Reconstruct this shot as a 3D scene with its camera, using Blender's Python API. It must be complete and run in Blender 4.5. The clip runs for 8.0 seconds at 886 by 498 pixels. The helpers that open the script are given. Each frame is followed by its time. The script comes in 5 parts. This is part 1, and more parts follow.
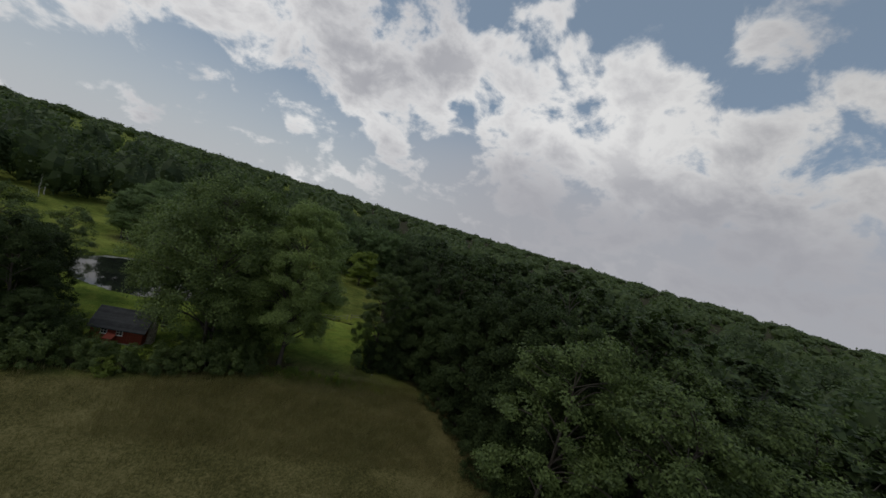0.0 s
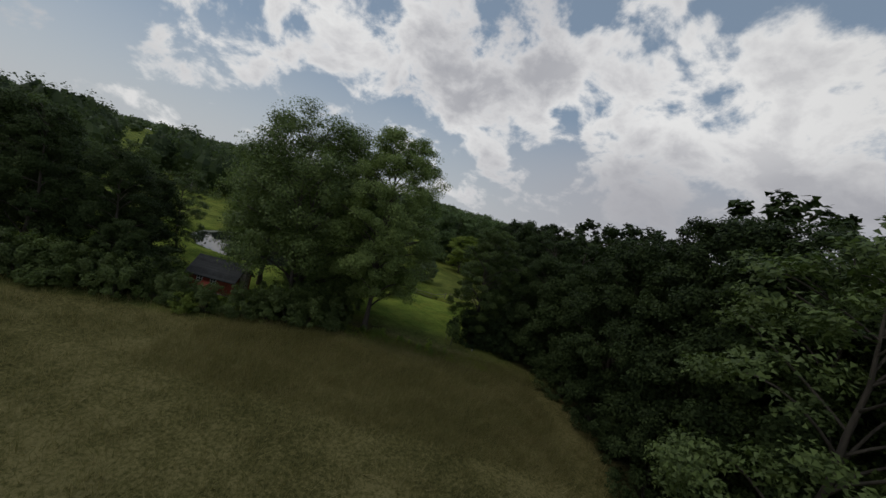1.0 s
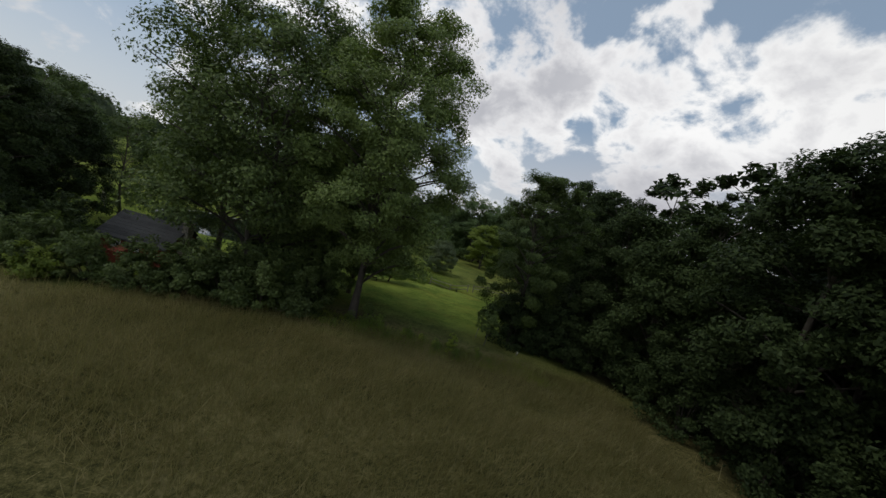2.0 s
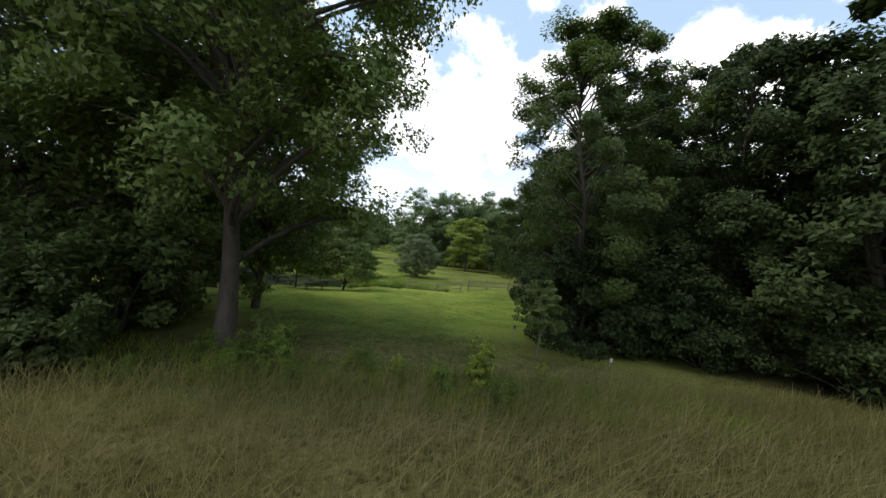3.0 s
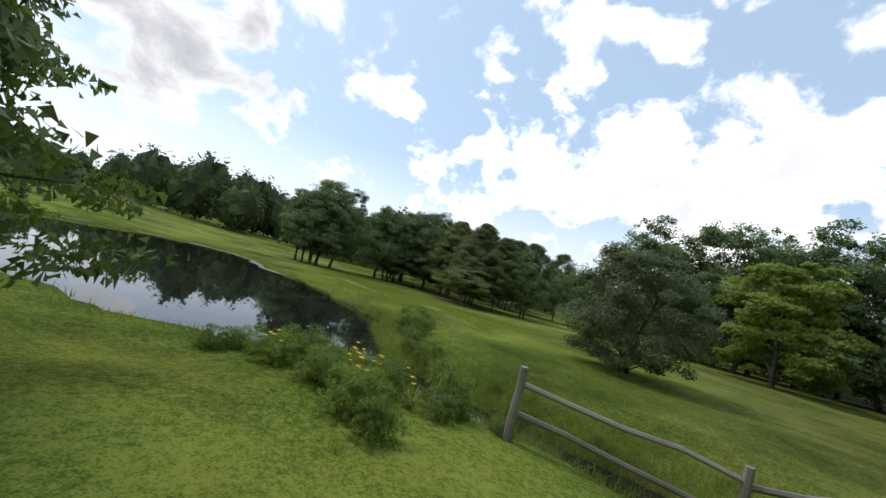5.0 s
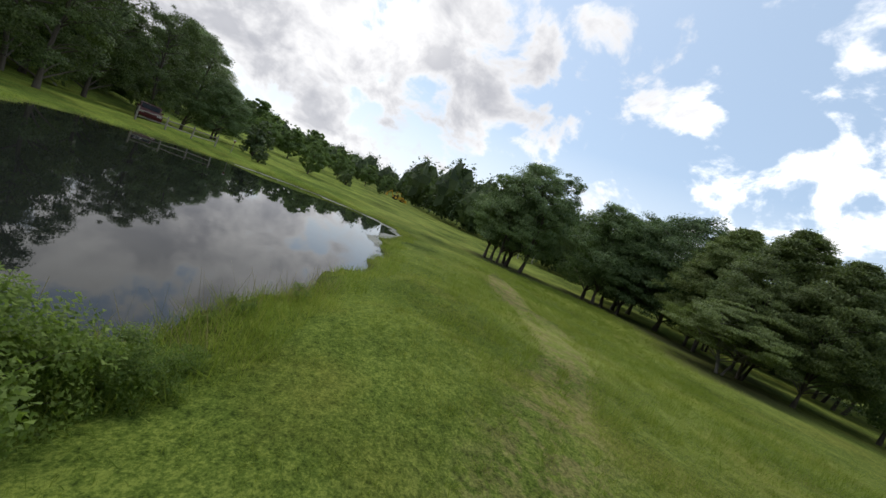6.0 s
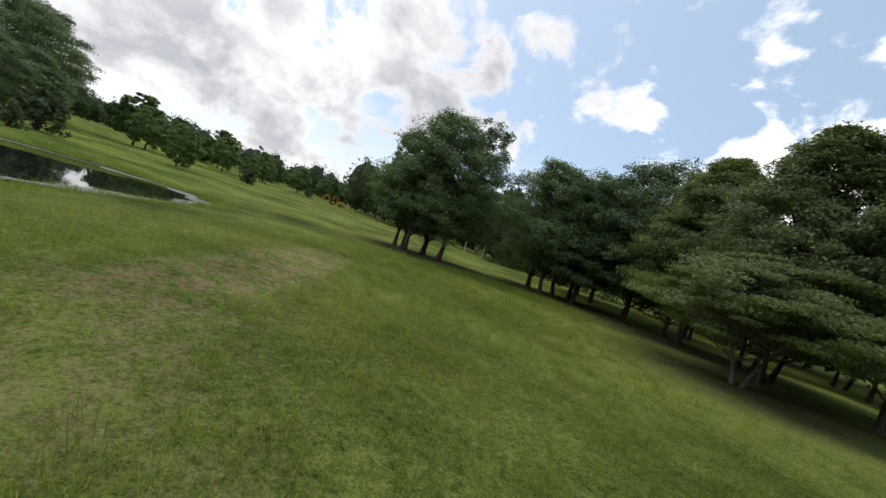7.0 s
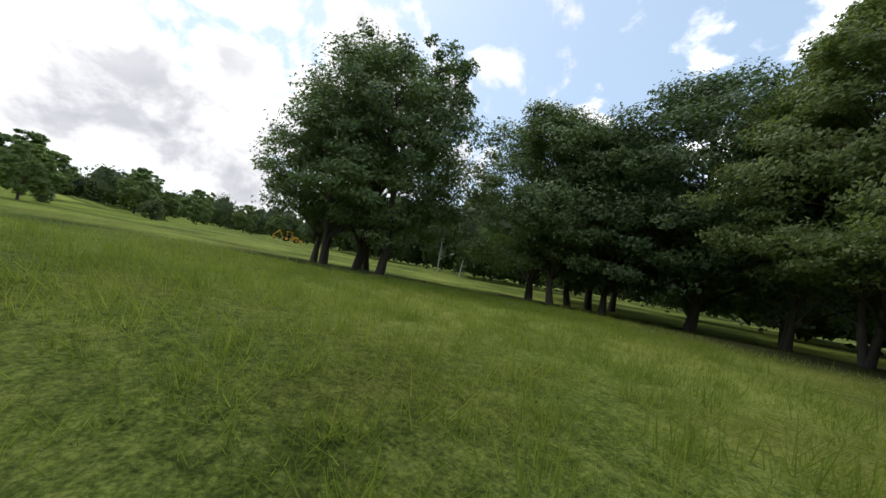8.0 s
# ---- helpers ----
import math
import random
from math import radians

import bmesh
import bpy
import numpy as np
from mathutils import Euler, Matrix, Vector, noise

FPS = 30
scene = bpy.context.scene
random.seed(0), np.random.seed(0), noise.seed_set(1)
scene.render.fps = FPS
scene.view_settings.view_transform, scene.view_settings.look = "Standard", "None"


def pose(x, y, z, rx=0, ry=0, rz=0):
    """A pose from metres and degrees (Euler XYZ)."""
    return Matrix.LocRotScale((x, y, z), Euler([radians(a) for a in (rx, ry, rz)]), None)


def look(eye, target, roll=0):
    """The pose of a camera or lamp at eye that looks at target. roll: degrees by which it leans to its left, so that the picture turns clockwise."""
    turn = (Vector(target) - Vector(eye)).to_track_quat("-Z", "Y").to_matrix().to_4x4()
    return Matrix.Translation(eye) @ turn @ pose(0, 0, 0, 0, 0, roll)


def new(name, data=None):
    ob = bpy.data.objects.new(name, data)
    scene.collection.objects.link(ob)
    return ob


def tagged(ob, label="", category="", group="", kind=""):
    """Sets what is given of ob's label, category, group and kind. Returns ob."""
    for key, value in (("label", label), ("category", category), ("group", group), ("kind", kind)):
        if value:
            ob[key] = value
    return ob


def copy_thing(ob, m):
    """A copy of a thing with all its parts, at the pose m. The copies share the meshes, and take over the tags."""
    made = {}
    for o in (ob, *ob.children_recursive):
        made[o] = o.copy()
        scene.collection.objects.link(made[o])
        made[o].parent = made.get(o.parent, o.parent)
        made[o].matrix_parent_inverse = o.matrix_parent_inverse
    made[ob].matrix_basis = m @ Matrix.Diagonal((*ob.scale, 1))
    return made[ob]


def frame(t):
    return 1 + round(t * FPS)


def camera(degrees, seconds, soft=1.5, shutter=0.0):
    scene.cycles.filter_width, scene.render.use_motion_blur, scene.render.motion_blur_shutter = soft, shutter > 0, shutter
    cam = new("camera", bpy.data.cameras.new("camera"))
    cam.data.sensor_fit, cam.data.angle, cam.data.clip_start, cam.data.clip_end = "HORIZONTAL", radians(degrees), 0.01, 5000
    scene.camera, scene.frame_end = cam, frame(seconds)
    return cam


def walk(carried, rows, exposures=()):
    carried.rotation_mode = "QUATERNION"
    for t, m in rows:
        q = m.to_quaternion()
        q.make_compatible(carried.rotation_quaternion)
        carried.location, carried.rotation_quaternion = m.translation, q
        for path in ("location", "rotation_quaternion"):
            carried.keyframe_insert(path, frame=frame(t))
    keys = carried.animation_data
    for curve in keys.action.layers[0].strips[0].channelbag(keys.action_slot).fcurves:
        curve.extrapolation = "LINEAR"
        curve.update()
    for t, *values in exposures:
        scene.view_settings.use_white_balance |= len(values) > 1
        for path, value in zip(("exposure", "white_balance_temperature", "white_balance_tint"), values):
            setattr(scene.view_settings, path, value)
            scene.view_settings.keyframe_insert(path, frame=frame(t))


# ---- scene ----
cam = camera(101.5, 8.0, soft=1.5)
PATH = [
    (0.0, look((0.00, 0.00, 20.88), (10.28, 38.60, 18.76), 16.7)),
    (0.5, look((1.39, 4.23, 17.10), (5.47, 43.86, 13.47), 15.14)),
    (1.0, look((2.72, 8.58, 13.18), (2.07, 48.38, 9.32), 15.07)),
    (1.2, look((3.74, 10.50, 11.75), (1.15, 50.24, 8.03), 14.58)),
    (2.3, look((2.28, 24.80, 6.19), (-0.15, 64.65, 3.61), 15.09)),
    (2.5, look((2.31, 27.28, 5.15), (0.41, 67.19, 3.26), 13.22)),
    (3.0, look((2.13, 33.71, 3.27), (2.12, 73.71, 3.21), 5.58)),
    (3.5, look((1.91, 39.58, 2.26), (0.76, 79.52, 4.16), 1.88)),
    (4.0, look((2.08, 46.35, 1.14), (-4.30, 85.67, 4.80), 0.57)),
    (4.2, look((1.92, 49.15, 1.16), (-6.37, 88.08, 5.07), 0.74)),
    (5.3, look((0.02, 65.14, 1.37), (-29.69, 91.87, 3.10), 19.13)),
    (5.5, look((-1.47, 67.67, 1.70), (-34.78, 89.80, 1.80), 20.94)),
    (6.0, look((-4.99, 73.60, 1.39), (-43.23, 84.96, -1.52), 22.98)),
    (6.5, look((-9.09, 79.16, 1.37), (-46.67, 92.76, -0.30), 19.25)),
    (7.0, look((-13.27, 83.29, 0.90), (-50.79, 97.14, 0.18), 17.65)),
    (7.5, look((-17.74, 86.40, 0.23), (-55.08, 100.72, 0.67), 15.36)),
    (8.0, look((-23.10, 89.14, -0.20), (-60.03, 104.23, 2.78), 10.27)),
]

walk(cam, PATH, exposures=[(0.0, -0.5), (1.2, -0.45), (2.4, 0.25), (3.1, 1.15), (3.6, 1.32), (4.2, 1.1), (5.3, 0.72), (6.5, 0.60), (7.5, 0.63), (8.0, 0.80)])

# ---- world and sun ----
SUN_DIR = Vector((-0.50, -0.14, 0.85)).normalized()
world = bpy.data.worlds.new("sky")
scene.world = world
world.use_nodes = True


def node(tree, kind, **sets):
    n = tree.nodes.new(kind)
    for key, value in sets.items():
        if key == "inputs":
            for k, v in value.items():
                n.inputs[k].default_value = v
        else:
            setattr(n, key, value)
    return n


def link(tree, a, b):
    tree.links.new(a, b)


def maths(tree, op, a, b=0.0, clamp=False):
    n = tree.nodes.new("ShaderNodeMath")
    n.operation, n.use_clamp = op, clamp
    for k, v in ((0, a), (1, b)):
        if isinstance(v, (int, float)):
            n.inputs[k].default_value = v
        else:
            tree.links.new(v, n.inputs[k])
    return n.outputs[0]


def mix(tree, fac, a, b, blend="MIX"):
    n = tree.nodes.new("ShaderNodeMix")
    n.data_type, n.blend_type = "RGBA", blend
    for k, v in ((0, fac), (6, a), (7, b)):
        if isinstance(v, (int, float)):
            n.inputs[k].default_value = v
        elif isinstance(v, tuple):
            n.inputs[k].default_value = (*v, 1.0)
        else:
            tree.links.new(v, n.inputs[k])
    return n.outputs[2]


def ramp(tree, fac, *stops):
    n = tree.nodes.new("ShaderNodeValToRGB")
    e = n.color_ramp.elements
    while len(e) < len(stops):
        e.new(0.5)
    for el, (p, c) in zip(e, stops):
        el.position, el.color = p, (*c, 1.0)
    tree.links.new(fac, n.inputs[0])
    return n.outputs[0]


def noise_tex(tree, vec, scale, detail=4.0, rough=0.55, distortion=0.0):
    n = node(tree, "ShaderNodeTexNoise", inputs={"Scale": scale, "Detail": detail, "Roughness": rough, "Distortion": distortion})
    if vec is not None:
        tree.links.new(vec, n.inputs["Vector"])
    return n.outputs[0]


def build_world(nt):
    nt.nodes.clear()
    out = node(nt, "ShaderNodeOutputWorld")
    bg = node(nt, "ShaderNodeBackground", inputs={"Strength": 0.1})
    sky = node(nt, "ShaderNodeTexSky", sky_type="NISHITA", sun_disc=False, sun_elevation=math.asin(SUN_DIR.z),
               sun_rotation=math.atan2(SUN_DIR.x, SUN_DIR.y), air_density=1.0, dust_density=1.5, ozone_density=1.0)
    coord = node(nt, "ShaderNodeTexCoord").outputs["Generated"]
    sep = node(nt, "ShaderNodeSeparateXYZ")
    link(nt, coord, sep.inputs[0])
    high = maths(nt, "MAXIMUM", sep.outputs[2], 0.0)
    flat = maths(nt, "DIVIDE", 1.0, maths(nt, "ADD", high, 0.62))
    plane = node(nt, "ShaderNodeCombineXYZ")
    link(nt, maths(nt, "MULTIPLY", sep.outputs[0], flat), plane.inputs[0])
    link(nt, maths(nt, "MULTIPLY", sep.outputs[1], flat), plane.inputs[1])
    fbm = noise_tex(nt, plane.outputs[0], 6.4, 10.0, 0.60, 0.25)
    field = maths(nt, "ADD", maths(nt, "MULTIPLY", maths(nt, "SUBTRACT", fbm, 0.5), 1.75), 0.36)
    swirl = node(nt, "ShaderNodeTexNoise", inputs={"Scale": 7.0, "Detail": 4.0, "Roughness": 0.55})
    link(nt, plane.outputs[0], swirl.inputs["Vector"])
    push = node(nt, "ShaderNodeVectorMath", operation="MULTIPLY_ADD")
    link(nt, swirl.outputs["Color"], push.inputs[0])
    push.inputs[1].default_value = (0.16, 0.16, 0.16)
    link(nt, coord, push.inputs[2])
    shift = node(nt, "ShaderNodeVectorMath", operation="SUBTRACT")
    link(nt, push.outputs[0], shift.inputs[0])
    shift.inputs[1].default_value = (0.08, 0.08, 0.08)
    warped = node(nt, "ShaderNodeVectorMath", operation="NORMALIZE")
    link(nt, shift.outputs[0], warped.inputs[0])
    for az, el, wide, gain in CLOUD_BANK + CLOUD_PUFFS + CLOUD_WEST + CLOUD_BEHIND:
        a, e = radians(az), radians(el)
        wide *= 0.85 if wide < 6 else 1.0
        d = (-math.sin(a) * math.cos(e), math.cos(a) * math.cos(e), math.sin(e))
        dot = node(nt, "ShaderNodeVectorMath", operation="DOT_PRODUCT")
        link(nt, warped.outputs[0], dot.inputs[0])
        dot.inputs[1].default_value = d
        near = node(nt, "ShaderNodeMapRange", interpolation_type="SMOOTHSTEP",
                    inputs={"From Min": math.cos(radians(wide * 1.25)), "From Max": 1.0, "To Min": 0.0, "To Max": gain * 0.85})
        link(nt, dot.outputs["Value"], near.inputs[0])
        field = maths(nt, "ADD", field, near.outputs[0])
    cover = node(nt, "ShaderNodeMapRange", interpolation_type="SMOOTHSTEP", inputs={"From Min": 0.42, "From Max": 0.67})
    link(nt, field, cover.inputs[0])
    shade = noise_tex(nt, plane.outputs[0], 1.9, 6.0, 0.5, 0.2)
    thick = node(nt, "ShaderNodeMapRange", inputs={"From Min": 0.56, "From Max": 0.95})
    link(nt, field, thick.inputs[0])
    tone = maths(nt, "ADD", maths(nt, "MULTIPLY", thick.outputs[0], 0.55), maths(nt, "MULTIPLY", maths(nt, "SUBTRACT", shade, 0.46), 2.1), True)
    cloud = ramp(nt, tone, (0.0, (8.2, 8.2, 8.2)), (0.28, (6.6, 6.6, 6.75)), (0.62, (4.6, 4.65, 4.95)), (1.0, (3.2, 3.3, 3.7)))
    north = node(nt, "ShaderNodeMapRange", interpolation_type="SMOOTHSTEP", inputs={"From Min": 0.35, "From Max": 0.9, "To Min": 0.94, "To Max": 1.3})
    link(nt, sep.outputs[1], north.inputs[0])
    bright = node(nt, "ShaderNodeVectorMath", operation="SCALE")
    link(nt, cloud, bright.inputs[0])
    link(nt, north.outputs[0], bright.inputs["Scale"])
    cloud = bright.outputs[0]
    haze = node(nt, "ShaderNodeMapRange", inputs={"From Min": 0.0, "From Max": 0.3, "To Min": 0.85, "To Max": 0.0})
    link(nt, high, haze.inputs[0])
    clear = mix(nt, 0.5, sky.outputs[0], (4.1, 5.3, 6.6))
    clear = mix(nt, haze.outputs[0], clear, (6.9, 7.2, 7.6))
    east = node(nt, "ShaderNodeMapRange", interpolation_type="SMOOTHSTEP", inputs={"From Min": -0.15, "From Max": 0.45})
    link(nt, sep.outputs[0], east.inputs[0])
    low = node(nt, "ShaderNodeMapRange", interpolation_type="SMOOTHSTEP", inputs={"From Min": 0.12, "From Max": 0.34, "To Min": 0.85, "To Max": 0.0})
    link(nt, high, low.inputs[0])
    veil = maths(nt, "MULTIPLY", east.outputs[0], low.outputs[0])
    air = mix(nt, cover.outputs[0], clear, cloud)
    link(nt, mix(nt, veil, air, (5.0, 5.05, 5.5)), bg.inputs[0])
    link(nt, bg.outputs[0], out.inputs[0])


# cloud banks and clear gaps: bearing (to the left of +y), elevation, half width, gain, in degrees
CLOUD_BANK = [
    (36, 15, 7, 0.22), (28, 20, 8, 0.24), (17, 22, 9, 0.26), (6, 22, 9, 0.26), (-4, 24, 8, 0.24), (-6, 30, 4, 0.18), (-13, 22, 8, 0.26), (-16, 26, 4, 0.14),
    (0, 14, 12, 0.22), (-22, 17, 9, 0.24), (-34, 20, 8, 0.24), (-44, 18, 9, 0.24), (-58, 18, 10, 0.24), (-48, 10, 14, 0.24), (-30, 9, 12, 0.22), (-62, 6, 12, 0.18),
]
CLOUD_PUFFS = [
    (-18.5, 30.5, 4.5, 0.24), (-26, 28.3, 3, 0.22), (-36, 28.6, 5.5, 0.27), (-22, 25, 2.5, 0.14), (-52, 33, 6, 0.24), (-11, 36, 3, 0.20), (-23, 33, 3, 0.16),
    (35.6, 34.7, 4, 0.24), (18, 37, 5.5, 0.25), (22, 32.5, 4, 0.24), (8, 36, 4, 0.22), (46.8, 23.8, 3.6, 0.25), (34, 29.8, 3.5, 0.20), (53, 31.5, 3, 0.24), (56, 39, 4, 0.22), (43, 18, 3, 0.14),
]
CLOUD_WEST = [
    (101, 10, 10, 0.22), (94, 7, 8, 0.22), (85, 20, 10, 0.24), (73, 21, 7, 0.24), (67, 29, 6, 0.24), (66, 17, 5, 0.20), (77, 14, 7, 0.18), (83, 27, 8, 0.22), (94, 21, 9, 0.22),
    (104, 17, 9, 0.22), (114, 14, 9, 0.24), (118, 20, 10, 0.22), (104, 27, 9, 0.20), (90, 33, 7, 0.20), (61, 20, 4, 0.20), (118, 8, 10, 0.20),
]
CLOUD_BEHIND = [(145, 22, 22, 0.22), (165, 45, 26, 0.18), (-90, 20, 24, 0.22), (-125, 30, 26, 0.20), (-160, 20, 22, 0.20), (60, 75, 24, 0.10)]
build_world(world.node_tree)
sun = new("sun", bpy.data.lights.new("sun", "SUN"))
sun.data.energy, sun.data.angle, sun.data.color = 0.75, radians(20), (1.0, 0.95, 0.87)
sun.matrix_world = look(SUN_DIR * 200, (0, 0, 0))

# ---- materials ----


def material(name):
    m = bpy.data.materials.new(name)
    m.use_nodes = True
    nt = m.node_tree
    nt.nodes.clear()
    out = node(nt, "ShaderNodeOutputMaterial")
    bsdf = node(nt, "ShaderNodeBsdfPrincipled", inputs={"Specular IOR Level": 0.3})
    link(nt, bsdf.outputs[0], out.inputs[0])
    geo = node(nt, "ShaderNodeNewGeometry")
    return m, nt, out, bsdf, geo


def bumped(nt, bsdf, height, strength, distance):
    b = node(nt, "ShaderNodeBump", inputs={"Strength": strength, "Distance": distance})
    link(nt, height, b.inputs["Height"])
    link(nt, b.outputs[0], bsdf.inputs["Normal"])


def leaf_material(name, dark, light, translucent=0.35, patch=0.35, gloss=0.22):
    m, nt, out, bsdf, geo = material(name)
    info = node(nt, "ShaderNodeObjectInfo")
    big = noise_tex(nt, geo.outputs["Position"], patch, 3.0)
    f = maths(nt, "ADD", maths(nt, "MULTIPLY", geo.outputs["Random Per Island"], 0.55),
              maths(nt, "ADD", maths(nt, "MULTIPLY", big, 0.6), maths(nt, "MULTIPLY", maths(nt, "SUBTRACT", info.outputs["Random"], 0.5), 0.35)))
    col = ramp(nt, maths(nt, "SUBTRACT", f, 0.05, True), (0.15, dark), (0.85, light))
    link(nt, col, bsdf.inputs["Base Color"])
    bsdf.inputs["Roughness"].default_value = 0.5
    bsdf.inputs["Specular IOR Level"].default_value = gloss
    tr = node(nt, "ShaderNodeBsdfTranslucent")
    link(nt, mix(nt, 1.0, col, (1.0, 1.10, 0.65), "MULTIPLY"), tr.inputs[0])
    ms = node(nt, "ShaderNodeMixShader", inputs={0: translucent})
    link(nt, bsdf.outputs[0], ms.inputs[1])
    link(nt, tr.outputs[0], ms.inputs[2])
    link(nt, ms.outputs[0], out.inputs[0])
    return m


def plain_material(name, dark, light, scale, rough=0.8, bump=0.3, distance=0.01, stretch=(1, 1, 1), metal=0.0):
    m, nt, out, bsdf, geo = material(name)
    mp = node(nt, "ShaderNodeMapping", inputs={"Scale": stretch})
    link(nt, node(nt, "ShaderNodeTexCoord").outputs["Object"], mp.inputs[0])
    fine = noise_tex(nt, mp.outputs[0], scale, 6.0, 0.65)
    coarse = noise_tex(nt, mp.outputs[0], scale * 0.13, 3.0)
    info = node(nt, "ShaderNodeObjectInfo")
    f = maths(nt, "ADD", maths(nt, "MULTIPLY", fine, 0.6), maths(nt, "MULTIPLY", coarse, 0.5))
    f = maths(nt, "ADD", f, maths(nt, "MULTIPLY", maths(nt, "SUBTRACT", info.outputs["Random"], 0.5), 0.25), True)
    link(nt, ramp(nt, f, (0.3, dark), (0.75, light)), bsdf.inputs["Base Color"])
    bsdf.inputs["Roughness"].default_value, bsdf.inputs["Metallic"].default_value = rough, metal
    if bump:
        bumped(nt, bsdf, fine, bump, distance)
    return m


LEAF_MAPLE = leaf_material("maple_leaves", (0.078, 0.114, 0.038), (0.235, 0.31, 0.092), 0.30)
LEAF_ASH = leaf_material("ash_leaves", (0.050, 0.075, 0.027), (0.138, 0.188, 0.058), 0.3)
LEAF_LOCUST = leaf_material("locust_leaves", (0.12, 0.175, 0.035), (0.29, 0.35, 0.08), 0.50)
LEAF_GROVE = leaf_material("oak_leaves", (0.066, 0.108, 0.046), (0.19, 0.262, 0.102), 0.34)
# darkest of the leaf colours, with the wood's deep shade put into it
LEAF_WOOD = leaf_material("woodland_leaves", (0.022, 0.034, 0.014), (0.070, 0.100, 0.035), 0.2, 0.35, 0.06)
LEAF_LIGHT = leaf_material("light_leaves", (0.095, 0.15, 0.03), (0.26, 0.34, 0.07), 0.50)
LEAF_YELLOW = leaf_material("yellow_green_leaves", (0.18, 0.25, 0.035), (0.42, 0.47, 0.085), 0.50)
LEAF_GRAY = leaf_material("grey_green_leaves", (0.10, 0.132, 0.072), (0.22, 0.265, 0.145), 0.45)
# lightened a little, haze of distance put into the leaf colour
LEAF_FAR = leaf_material("far_leaves", (0.050, 0.076, 0.033), (0.132, 0.178, 0.068), 0.40, 0.06)
LEAF_ORCHARD = leaf_material("orchard_leaves", (0.095, 0.15, 0.055), (0.235, 0.315, 0.115), 0.5, 0.1)
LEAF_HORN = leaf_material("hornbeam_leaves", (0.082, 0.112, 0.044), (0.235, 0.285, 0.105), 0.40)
LEAF_HEDGE = leaf_material("hedge_leaves", (0.052, 0.078, 0.028), (0.145, 0.195, 0.06), 0.42)
BARK = plain_material("bark", (0.038, 0.032, 0.026), (0.13, 0.112, 0.09), 9.0, 0.9, 0.8, 0.03, (1, 1, 0.2))
BARK_GREY = plain_material("grey_bark", (0.085, 0.080, 0.07), (0.22, 0.21, 0.185), 8.0, 0.9, 0.6, 0.02, (1, 1, 0.3))
BARK_PALE = plain_material("pale_bark", (0.25, 0.24, 0.21), (0.55, 0.53, 0.48), 7.0, 0.85, 0.5, 0.02, (1, 1, 0.4))

# ---- terrain ----
WATER_Z = -0.95


def ease(a, b, v):
    t = np.clip((v - a) / (b - a), 0.0, 1.0)
    return t * t * (3 - 2 * t)


def oval(x, y, cx, cy, rx, ry, turn=0.0):
    c, s = math.cos(turn), math.sin(turn)
    u, v = (c * (x - cx) + s * (y - cy)) / rx, (-s * (x - cx) + c * (y - cy)) / ry
    k = np.sqrt(u * u + v * v) + 1e-6
    return (k - 1) * min(rx, ry)


def soft_min(a, b, k):
    h = np.clip(0.5 + 0.5 * (b - a) / k, 0, 1)
    return b + (a - b) * h - k * h * (1 - h)


def capsule(x, y, ax, ay, bx, by, r):
    dx, dy = bx - ax, by - ay
    t = np.clip(((x - ax) * dx + (y - ay) * dy) / (dx * dx + dy * dy), 0, 1)
    return np.hypot(x - ax - t * dx, y - ay - t * dy) - r


def pond_edge(x, y):
    """Metres outside the water's edge (negative in the pond)."""
    d = oval(x, y, -20.0, 69.0, 13.0, 6.4, radians(-14))
    d = soft_min(d, oval(x, y, -30.5, 69.0, 11.0, 8.0, radians(-38)), 1.5)
    d = soft_min(d, oval(x, y, -26.5, 64.3, 6.5, 3.2, radians(-6)), 1.5)
    d = soft_min(d, capsule(x, y, -16.0, 69.0, -7.6, 67.2, 2.3), 1.2)
    d = soft_min(d, capsule(x, y, -19.0, 65.2, -10.5, 66.2, 2.5), 1.5)
    d = soft_min(d, capsule(x, y, -19.0, 72.7, -10.3, 70.6, 1.9), 1.2)
    d = soft_min(d, capsule(x, y, -7.0, 67.6, -3.0, 67.5, 0.42), 0.8)
    d = soft_min(d, capsule(x, y, -3.0, 67.5, 5.0, 66.9, 0.22), 0.5)
    return d + 0.16 * np.sin(x * 1.7 + y * 0.6) + 0.10 * np.sin(y * 2.3 - x * 0.9)


